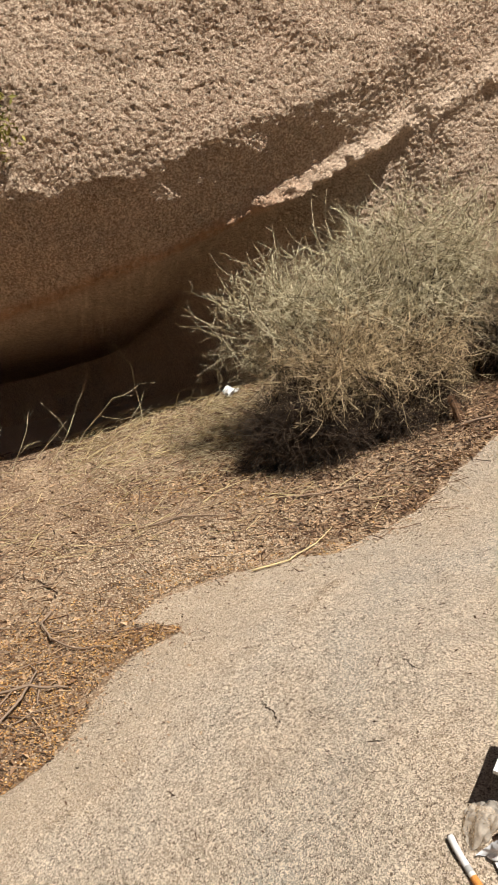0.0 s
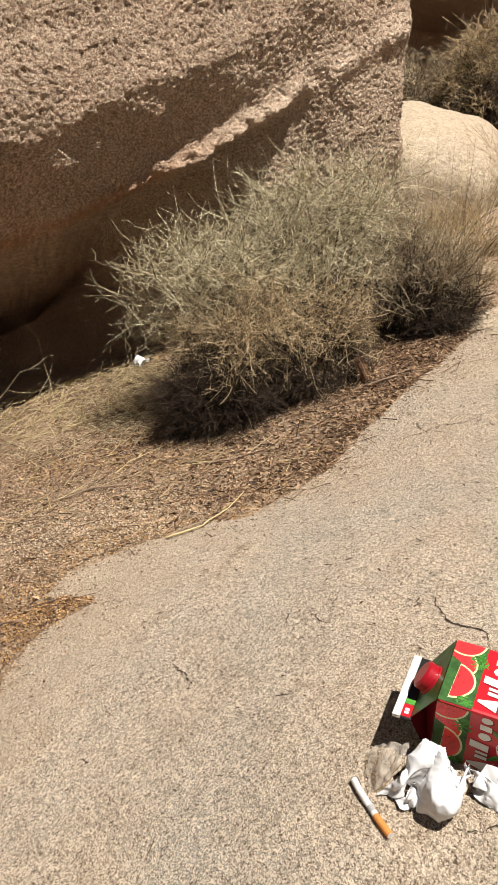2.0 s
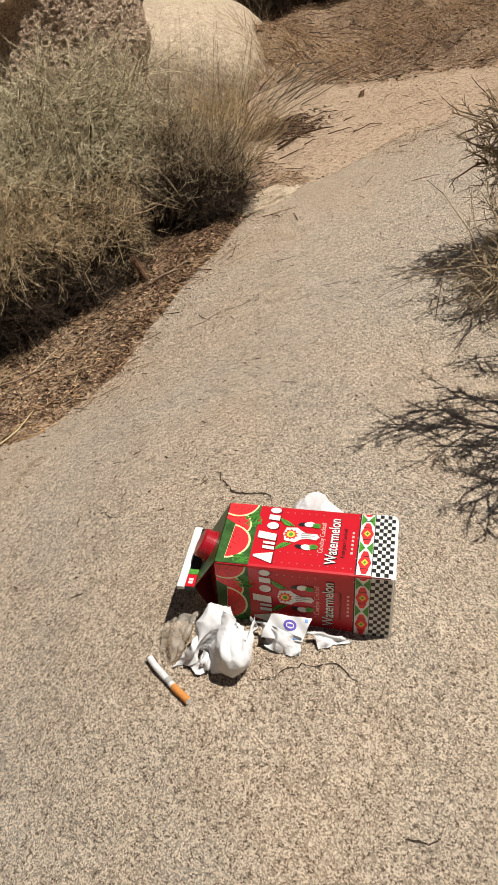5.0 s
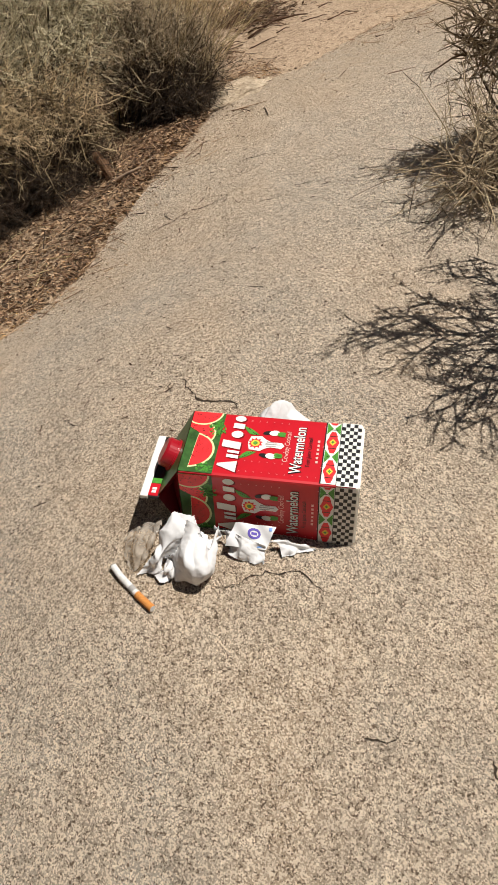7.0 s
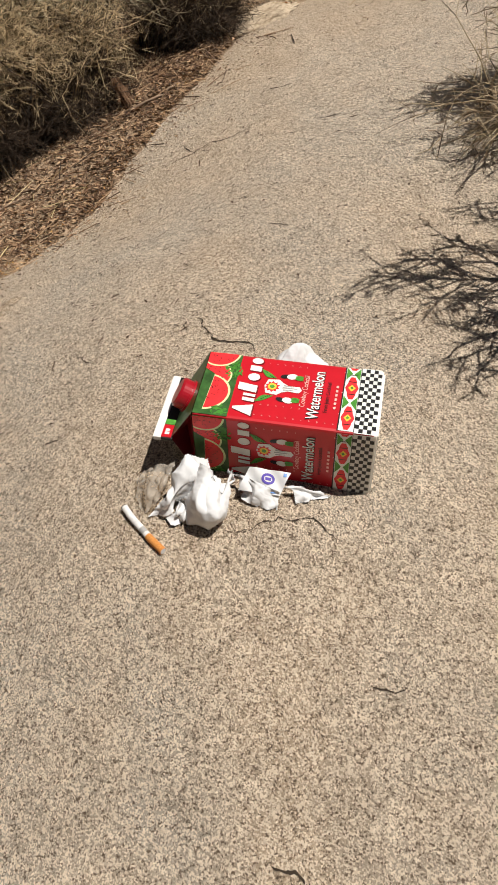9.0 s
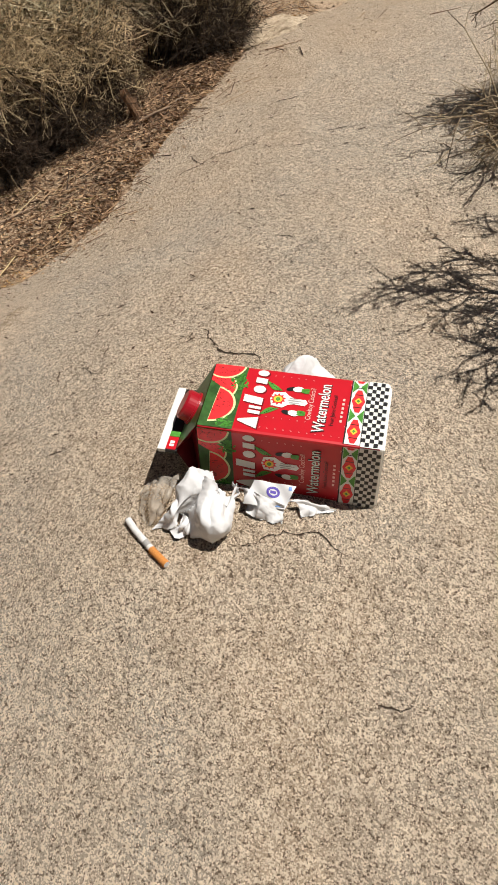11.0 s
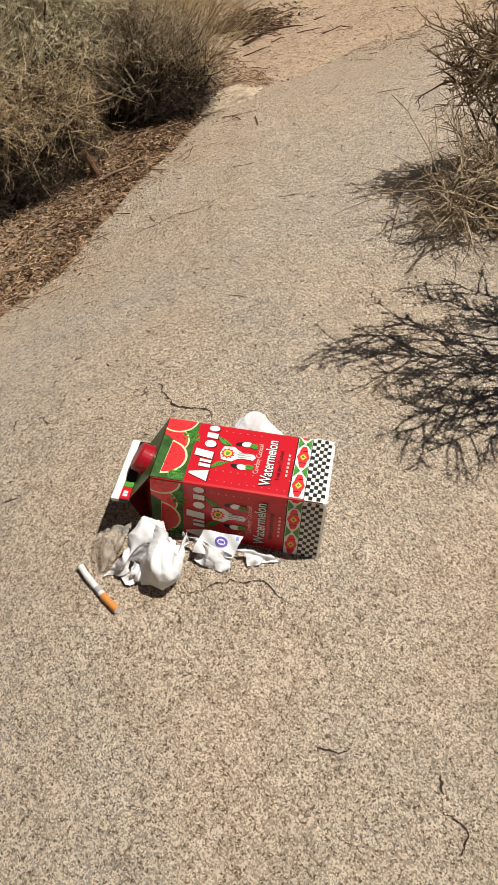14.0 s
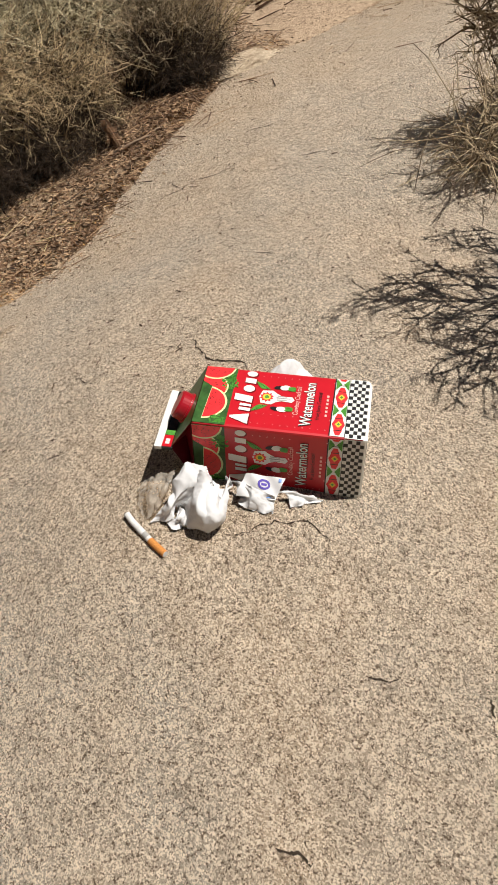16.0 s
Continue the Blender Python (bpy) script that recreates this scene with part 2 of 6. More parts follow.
def mesh_ob(name, verts, faces, mats, parent=None, smooth=False, label="", face_mats=None):
    me = bpy.data.meshes.new(name)
    if isinstance(faces, np.ndarray):
        V, F = np.asarray(verts, np.float32), np.ascontiguousarray(faces, dtype=np.int32)
        k = F.shape[1]
        me.vertices.add(len(V))
        me.vertices.foreach_set("co", V.ravel())
        me.loops.add(F.size)
        me.loops.foreach_set("vertex_index", F.ravel())
        me.polygons.add(len(F))
        me.polygons.foreach_set("loop_start", np.arange(0, F.size, k, dtype=np.int32))
    else:
        me.from_pydata([tuple(v) for v in verts], [], [tuple(f) for f in faces])
    for m in (mats if isinstance(mats, (list, tuple)) else [mats]):
        me.materials.append(m)
    if face_mats is not None:
        me.polygons.foreach_set("material_index", np.asarray(face_mats, dtype=np.int32))
    if smooth:
        me.polygons.foreach_set("use_smooth", np.ones(len(me.polygons), dtype=bool))
    me.update(calc_edges=True)
    ob = new(name, me)
    if parent is not None:
        ob.parent = parent
    if label:
        ob["label"] = label
    return ob


def grid_faces(nr, nc):
    i = np.arange(nr - 1)[:, None] * nc + np.arange(nc - 1)[None, :]
    return np.stack([i, i + 1, i + nc + 1, i + nc], -1).reshape(-1, 4)


def part(name, bm, material, parent, label=""):
    me = bpy.data.meshes.new(name)
    bm.to_mesh(me)
    bm.free()
    for m in (material if isinstance(material, (list, tuple)) else [material]):
        me.materials.append(m)
    ob = new(name, me)
    if parent is not None:
        ob.parent = parent
    if label:
        ob["label"] = label
    return ob


def sticks(segs, sides=3):
    """Tapered prisms for rows (x0 y0 z0 x1 y1 z1 r0 r1): vertices and faces."""
    a = np.asarray(segs, dtype=float)
    p0, p1, r0, r1 = a[:, :3], a[:, 3:6], a[:, 6], a[:, 7]
    d = p1 - p0
    d /= np.maximum(np.linalg.norm(d, axis=1, keepdims=True), 1e-9)
    ref = np.where(np.abs(d[:, 2:3]) > 0.9, np.array([[1.0, 0, 0]]), np.array([[0, 0, 1.0]]))
    u = np.cross(d, ref)
    u /= np.linalg.norm(u, axis=1, keepdims=True)
    v = np.cross(d, u)
    rings = []
    for p, r in ((p0, r0), (p1, r1)):
        for k in range(sides):
            th = 2 * math.pi * k / sides
            rings.append(p + r[:, None] * (u * math.cos(th) + v * math.sin(th)))
    verts = np.stack(rings, 1).reshape(-1, 3)
    base = (np.arange(len(a)) * 2 * sides)[:, None]
    faces = []
    for k in range(sides):
        k2 = (k + 1) % sides
        faces.append(np.concatenate([base + k, base + k2, base + sides + k2, base + sides + k], 1))
    return verts, np.stack(faces, 1).reshape(-1, 4)


def tube(points, radii, sides=6):
    """A continuous bent tube through the points, closed at both ends: vertices and faces."""
    pts = [Vector(p) for p in points]
    verts, faces = [], []
    for i, p in enumerate(pts):
        d = (pts[min(i + 1, len(pts) - 1)] - pts[max(i - 1, 0)]).normalized()
        u = d.cross(Vector((0.31, 0.2, 0.93))).normalized()
        v = d.cross(u)
        for k in range(sides):
            th = 2 * math.pi * k / sides
            verts.append(p + radii[i] * (u * math.cos(th) + v * math.sin(th)))
    for i in range(len(pts) - 1):
        for k in range(sides):
            k2 = (k + 1) % sides
            faces.append((i * sides + k, i * sides + k2, (i + 1) * sides + k2, (i + 1) * sides + k))
    faces.append(tuple(range(sides))[::-1])
    faces.append(tuple((len(pts) - 1) * sides + k for k in range(sides)))
    return verts, faces


# ---- the lie of the land ----


def smooth(a, b, v):
    t = np.clip((v - a) / (b - a), 0, 1)
    return t * t * (3 - 2 * t)


HILLS = ((0.55, 1.05, 0.40, 0.104), (0.6, 0.3, 0.45, -0.0368), (0.2, 2.1, 0.45, -0.0309), (1.2, 2.0, 0.5, 0.0256),
         (-0.1, 1.3, 0.45, 0.0187), (0.46, 0.8, 0.18, 0.0563), (0.5, 1.82, 0.2, -0.0477))


def land(x, y):
    """Height of the weathered surface: a slope that rises away from the gully, with gentle swells."""
    x, y = np.asarray(x, float), np.asarray(y, float)
    z = 0.2737 + 0.3082 * 3.2 * np.tanh((x - 0.6) / 3.2) + 0.1237 * 3.6 * np.tanh((y - 1.3) / 3.6)
    for a, b, s, h in HILLS:
        z = z + h * np.exp(-((x - a) ** 2 + (y - b) ** 2) / (2 * s * s))
    return z


# plan of the slab's rim, from the near gully round to the sandy saddle and back behind
RIM = [(-1.45, -0.9), (-1.1, 0.25), (-0.7, 0.75), (-0.30, 1.05), (-0.159, 1.168), (-0.094, 1.22), (-0.058, 1.369), (-0.019, 1.435), (0.076, 1.509), (0.03, 1.535),
       (-0.034, 1.578), (0.008, 1.653), (0.096, 1.70), (0.202, 1.735), (0.309, 1.75), (0.403, 1.755), (0.469, 1.80),
       (0.59, 1.875), (0.725, 1.986), (0.847, 2.109), (0.93, 2.18), (0.997, 2.28), (1.081, 2.335), (1.18, 2.40),
       (1.28, 2.385), (1.395, 2.40), (1.573, 2.46), (1.80, 2.49), (2.6, 2.35), (3.3, 1.7), (3.55, 0.5), (3.0, -1.1), (1.5, -2.2), (-0.3, -2.1)]


def rim_distance(x, y):
    """Distance to the slab's rim; positive on the slab."""
    x, y = np.asarray(x, float), np.asarray(y, float)
    best = np.full(x.shape, 1e9)
    inside = np.zeros(x.shape, bool)
    for (ax, ay), (bx, by) in zip(RIM, RIM[1:] + RIM[:1]):
        dx, dy = bx - ax, by - ay
        t = np.clip(((x - ax) * dx + (y - ay) * dy) / (dx * dx + dy * dy), 0, 1)
        best = np.minimum(best, np.hypot(x - ax - t * dx, y - ay - t * dy))
        if ay != by:
            inside ^= ((ay > y) != (by > y)) & (x < dx * (y - ay) / dy + ax)
    return np.where(inside, best, -best)


def wave(x, y, f, seed, octaves=4):
    """Cheap smooth noise on arrays: sums of turned sines."""
    rng = np.random.RandomState(seed)
    out = np.zeros(np.shape(x))
    amp = 1.0
    for o in range(octaves):
        for _ in range(4):
            th, ph = rng.rand() * 6.283, rng.rand() * 6.283
            k = f * (0.75 + 0.5 * rng.rand())
            out = out + amp * 0.25 * np.sin(k * (x * math.cos(th) + y * math.sin(th)) + ph + 1.3 * np.sin(0.6 * k * (y * math.cos(th) - x * math.sin(th)) + ph * 2))
        f *= 2.05
        amp *= 0.55
    return out


def face_y(x):
    """Plan line of the boulder's face."""
    return 2.39 + 0.1 * (x - 0.16) + 0.0672 * np.logaddexp(0, (x - 0.16) / 0.12)


def bank_rise(x, y):
    """How far beyond the foot of the grassy bank a place lies."""
    return 0.7 * ((y - 3.33) + 1.2 * (x - 1.82))


def dirt(x, y):
    """Height of the soil sheet: over the bedrock outside the slab, under it inside."""
    x, y = np.asarray(x, float), np.asarray(y, float)
    sd = rim_distance(x, y) + 0.012 * wave(x, y, 22, 5)
    z = land(x, y) + np.where(sd > 0, -0.25 * np.minimum(sd, 0.6), np.minimum(-0.22 * sd, 0.012))
    z = z + np.where(sd < 0, 1, 0) * (0.008 * wave(x, y, 14, 3) + 0.003 * wave(x, y, 60, 4))
    z = z + np.where(sd < 0, 1, 0) * 0.22 * smooth(0.0, 0.9, bank_rise(x, y)) * smooth(0.6, 1.2, x)
    z = z + np.where(sd < 0, 1, 0) * 0.03 * wave(x, y, 10, 77, 3) * smooth(0.0, 0.3, bank_rise(x, y)) * smooth(1.1, 1.5, x)
    z = z + 0.235 * np.exp(-((x - 1.66) / 0.20) ** 2 - ((y - 3.78) / 0.26) ** 2)
    q = y - face_y(x) - 0.30
    under = (x < 1.0)
    z = z + under * (0.05 * np.exp(-(q / 0.14) ** 2) * np.where(x < 0.5, 0.4 + 0.6 * smooth(-0.6, -0.15, x), 0.3) - 0.75 * np.clip(q - 0.04, 0, 0.7))
    return z


VEIN = ((-0.06, 1.075), (-0.016, 1.10), (0.099, 1.17), (0.203, 1.335), (0.284, 1.40), (0.376, 1.56))


def vein_distance(x, y):
    """Distance to the crystal vein that crosses the slab."""
    best = np.full(np.shape(x), 1e9)
    for (ax, ay), (bx, by) in zip(VEIN, VEIN[1:]):
        dx, dy = bx - ax, by - ay
        t = np.clip(((x - ax) * dx + (y - ay) * dy) / (dx * dx + dy * dy), 0, 1)
        best = np.minimum(best, np.hypot(x - ax - t * dx, y - ay - t * dy))
    return best


def slab_z(x, y):
    x, y = np.asarray(x, float), np.asarray(y, float)
    sd = rim_distance(x, y) + 0.012 * wave(x, y, 22, 5)
    z = land(x, y) + 0.0035 * wave(x, y, 9, 8) + 0.0022 * wave(x, y, 38, 9)
    z = z + 0.0045 * np.exp(-(vein_distance(x, y) / 0.013) ** 2)
    return z - 0.2 * np.clip(0.05 - sd, 0, 0.4) ** 1.5


def axis(*spans):
    """Grid lines: (start, end, step) spans joined."""
    out = []
    for a, b, st in spans:
        out.append(np.arange(a, b - 1e-6, st))
    return np.concatenate(out + [np.array([spans[-1][1]])])


def sheet(name, gx, gy, fn, material, parent=None):
    X, Y = np.meshgrid(gx, gy)
    Z = fn(X, Y)
    return mesh_ob(name, np.stack([X, Y, Z], -1).reshape(-1, 3), grid_faces(len(gy), len(gx)), material, parent, smooth=True)


far = axis((-400, -40, 60), (-40, -8, 8), (-8, -1.2, 0.4), (-1.2, 2.8, 0.02), (2.8, 8, 0.4), (8, 40, 8), (40, 400, 60))
fary = axis((-400, -40, 60), (-40, -8, 8), (-8, 0.8, 0.4), (0.8, 4.6, 0.02), (4.6, 8, 0.3), (8, 40, 8), (40, 400, 60))
ground = tagged(sheet("ground", far, fary, dirt, M_SOIL), "gritty tan desert soil with scattered litter", "ground", kind="structure")
slab = tagged(sheet("granite_slab", axis((-1.9, -0.5, 0.05), (-0.5, 1.9, 0.01), (1.9, 4.0, 0.08)),
                    axis((-2.7, 0.2, 0.08), (0.2, 2.7, 0.01), (2.7, 3.2, 0.05)), slab_z, M_SLAB),
              "weathered speckled tan granite slab, cracked and sloping", "rock slab", kind="structure")

# tan dust washed over the slab along its rim
_co = np.array([v.co[:2] for v in slab.data.vertices])
_sd = rim_distance(_co[:, 0], _co[:, 1])
_dust = (1 - smooth(0.03, 0.24, _sd + 0.06 * wave(_co[:, 0], _co[:, 1], 8, 92))) * 0.72 * (1 - 0.5 * smooth(0.2, 0.45, _co[:, 0]))
_sand = (1 - smooth(-0.02, 0.42, _sd + 0.12 * wave(_co[:, 0], _co[:, 1], 5, 93))) * 0.85 * smooth(0.72, 0.98, _co[:, 0])
_dust = np.maximum(_dust, _sand)
slab.data.attributes.new("dust", "FLOAT", "POINT").data.foreach_set("value", _dust.astype(np.float32))

# ---- the big boulder ----


def boulder_offset(x, z):
    """How far the boulder's face stands out (towards the slab) at plan position x and height z."""
    wob = 0.010 * np.sin(13 * x) + 0.006 * np.sin(31 * x + 1) + 0.004 * np.sin(83 * x + 2)
    zv = 0.885 + np.where(x > 0.16, 0.66, 0.46) * (x - 0.16) + wob
    lip = np.interp(x, [-3.0, -0.47, -0.25, -0.04, 0.1, 0.34, 0.56, 0.9], [0.84, 0.93, 0.965, 1.035, 1.12, 1.24, 1.38, 1.6])
    lip = lip + 0.030 * wave(x, 0.6 * z, 13, 81, 3) + 0.012 * wave(x, z, 47, 82, 2)
    s = z - lip
    f = np.interp(s, [0.0, 0.15, 0.4, 0.64, 0.94, 1.34, 1.64, 1.84], [0.03, 0.012, -0.055, -0.135, -0.26, -0.5, -0.9, -1.4])
    f = f + np.minimum(s, 0) * (0.5 - 0.33 * smooth(0.24, 0.5, x))
    f = f - np.interp(zv - z, [0, 0.05, 0.4, 0.8], [0, 0.03, 0.22, 0.42]) * (1 - 0.75 * smooth(0.38, 0.6, x)) - np.interp(z - 0.2 * np.clip(x, -0.8, 0.3), [-0.3, 0.2, 0.35, 0.5, 0.58, 0.66, 0.75, 0.86], [2.3, 1.20, 0.76, 0.36, 0.22, 0.12, 0.045, 0])
    right = smooth(0.1, 0.9, x)
    lean = np.interp(z, [0.0, 0.6, 0.9, 1.2, 1.4, 1.7, 2.0, 2.8], [-0.24, -0.07, -0.03, -0.02, -0.035, -0.10, -0.20, -0.9])
    f = f * (1 - right) + lean * right
    dz = z - zv
    on = smooth(0.10, 0.26, x)
    crest = np.where(dz > 0, np.exp(-(dz / (0.026 + 0.012 * smooth(0.3, 0.6, x))) ** 2), np.exp(-(dz / (0.014 + 0.05 * smooth(0.5, 0.75, x))) ** 2))
    amp = (0.014 + on * (0.010 + 0.020 * (1 - smooth(0.3, 0.7, x)))) * (1 - 0.62 * smooth(0.48, 0.72, x))
    f = f + amp * crest * np.clip(1 + 0.7 * wave(x, z, 50, 83, 3), 0.1, 2)
    f = f - smooth(-0.35, 0.3, x) * 0.075 * smooth(-0.01, -0.05, dz) * (1 - smooth(-0.12, -0.42, dz)) * (1 - 0.9 * smooth(0.32, 0.62, x))
    f = f - on * (0.016 - 0.013 * smooth(0.3, 0.5, x)) * np.exp(-((dz - 0.07) / 0.05) ** 2) + smooth(0.2, 0.55, x) * 0.12 * np.clip(dz - 0.04, 0, 0.19) * (1 - 0.5 * smooth(0.55, 0.9, x))
    # shallow hollows that the high sun leaves in shade
    f = f - 0.010 * np.clip(wave(x + 3.1, z, 11, 85, 3) - 0.45, 0, 1) * smooth(0.0, 0.08, s)
    return f


def build_boulder():
    xs = np.concatenate([np.arange(-3.0, -0.75, 0.08), np.arange(-0.75, 0.975, 0.0048)])
    zs = np.concatenate([np.arange(-0.3, 0.3, 0.05), np.arange(0.3, 0.8, 0.012), np.arange(0.8, 1.62, 0.0048), np.arange(1.62, 1.75, 0.012), np.arange(1.75, 2.81, 0.06)])
    cols = []
    for x in xs:
        sl = (face_y(x + 0.01) - face_y(x - 0.01)) / 0.02
        n = np.array([sl, -1.0]) / math.hypot(sl, 1)
        cols.append((x, float(face_y(x)), n[0], n[1], x, 1.0))
    # round the right-hand end and run back behind
    x0, y0, n0 = cols[-1][0], cols[-1][1], np.array(cols[-1][2:4])
    r = 0.11
    c = np.array([x0, y0]) - n0 * r
    a0 = math.atan2(n0[1], n0[0])
    for k in range(1, 26):
        a = a0 + radians(112) * k / 25
        n = np.array([math.cos(a), math.sin(a)])
        p = c + n * r
        cols.append((p[0], p[1], n[0], n[1], 0.94 + 0.01 * k, 1.0 - 0.5 * k / 25))
    p0, n0 = np.array(cols[-1][:2]), np.array(cols[-1][2:4])
    t = np.array([-n0[1], n0[0]])
    for k in range(1, 12):
        p = p0 + t * 0.17 * k
        cols.append((p[0], p[1], n0[0], n0[1], 1.2, 0.5))
    pe = np.array(cols[-1][:2])
    for k in range(1, 9):
        p = pe + (np.array([-3.2, 6.2]) - pe) * k / 9
        cols.append((p[0], p[1], 0.3, 0.95, 1.2, 0.5))
    cols.append((-3.4, 5.6, -1.0, 0.2, 1.2, 0.5))
    cols = np.array(cols)
    X, Z = np.meshgrid(cols[:, 4], zs)
    F = boulder_offset(X, Z) * cols[None, :, 5]
    PX = cols[None, :, 0] + cols[None, :, 2] * F
    PY = cols[None, :, 1] + cols[None, :, 3] * F
    V = np.stack([PX, PY, Z], -1).reshape(-1, 3)
    nrm = np.repeat(np.stack([cols[:, 2], cols[:, 3], np.zeros(len(cols))], -1)[None], len(zs), 0).reshape(-1, 3)
    d, lift = np.empty(len(V)), np.empty(len(V))
    for i, v in enumerate(V):
        p = Vector(v)
        low = noise.fractal(p * 3.0, 1.0, 2.0, 3) * 0.022 + noise.noise(p * 8.0) * 0.007
        rough = noise.noise(p * 20.0) * 0.003 + noise.noise(p * 44.0) * 0.0022 + (0.5 - noise.voronoi(p * 85.0)[0][0]) * 0.0105 + (0.5 - noise.voronoi(p * 140.0)[0][0]) * 0.0095
        pits = max(0.0, noise.noise(p * 21.0 + Vector((7, 3, 1))) - 0.2) * 0.003
        soft_low = 0.75 + 0.25 * min(1.0, max(0.0, (v[2] - 0.75) / 0.2))
        d[i] = low + (rough - pits) * soft_low
        lift[i] = (noise.noise(p * 55.0 + Vector((5, 1, 9))) * 0.006 + noise.noise(p * 120.0) * 0.004) * soft_low
    V = V + nrm * d[:, None]
    V[:, 2] += lift
    nc = len(cols)
    faces = grid_faces(len(zs), nc)
    i = np.arange(len(zs) - 1) * nc
    seam = np.stack([i + nc - 1, i, i + nc, i + 2 * nc - 1], -1)
    top = [tuple(range((len(zs) - 1) * nc, len(zs) * nc))]
    ob = mesh_ob("boulder", V, list(map(tuple, np.concatenate([faces, seam]))) + top, M_BOULDER, smooth=True)
    # band of pale feldspar along the ledge, rust red where it runs on below the lip
    bx, bz = X.ravel(), Z.ravel()
    line = 0.885 + np.where(bx > 0.16, 0.66, 0.46) * (bx - 0.16)
    band = np.exp(-((bz - line - 0.004 + 0.012 * wave(bx, bz, 21, 87, 2)) / (0.022 + 0.010 * smooth(0.05, 0.15, bx) + 0.010 * smooth(0.4, 0.7, bx))) ** 2)
    ob.data.attributes.new("vein", "FLOAT", "POINT").data.foreach_set("value", np.clip(band, 0, 1).astype(np.float32))
    ob.data.attributes.new("vein_hue", "FLOAT", "POINT").data.foreach_set("value", smooth(0.12, 0.5, bx).astype(np.float32))
    return tagged(ob, "huge rough tan granite boulder with undercut shaded base", "boulder")


build_boulder()

# ---- rocks behind ----


def rock(name, size, seed, material, rough=0.03, detail=5, lump=0.16):
    """A rounded weathered block, its origin at the middle of its base."""
    bm = bmesh.new()
    bmesh.ops.create_icosphere(bm, subdivisions=detail, radius=1.0)
    off = Vector((seed * 3.7, seed * 1.3, seed * 7.1))
    for v in bm.verts:
        p = v.co.normalized()
        q = max(abs(p.x) ** 3 + abs(p.y) ** 3 + abs(p.z) ** 3, 1e-6) ** (-1 / 3)
        k = q * (1 + lump * noise.fractal(p * 1.3 + off, 1.0, 2.0, 3))
        v.co = Vector((p.x * size[0] * k, p.y * size[1] * k, p.z * size[2] * k))
        v.co += p * rough * noise.fractal(v.co * 9 + off, 0.9, 2.0, 4)
    for f in bm.faces:
        f.smooth = True
    return part(name, bm, material, None)


ob = rock("rock", (0.41, 0.58, 0.36), 3, M_BACKROCK, 0.008, 5, 0.05)
ob.matrix_world = pose(1.40, 4.05, 0.90, 14, 10, -20)
tagged(ob, "smooth pale sunlit granite rock half buried in soil", "rock")
ob = rock("boulder", (2.6, 1.5, 1.1), 8, M_BOULDER, 0.05)
ob.matrix_world = pose(2.3, 6.55, 3.15, 0, 0, 6)
tagged(ob, "large overhanging brown boulder leaning over the shrubs", "boulder")
ob = rock("boulder", (2.6, 0.8, 1.3), 9, M_BOULDER, 0.05)
ob.matrix_world = pose(2.1, 7.5, 1.3, 0, 0, 4)
tagged(ob, "dark shaded boulder propping the overhanging one", "boulder")
ob = rock("rock", (0.115, 0.060, 0.013), 5, M_BACKROCK, 0.010, 5, 0.4)
ob.matrix_world = pose(1.20, 2.39, float(land(1.20, 2.39)) - 0.003, 6, -16, 14)
tagged(ob, "small pale granite ledge at the slab's rim", "rock")

# ---- plants ----


def rnd_dir(rng, up=0.0):
    v = rng.normal(size=3)
    v[2] += up
    return v / np.linalg.norm(v)


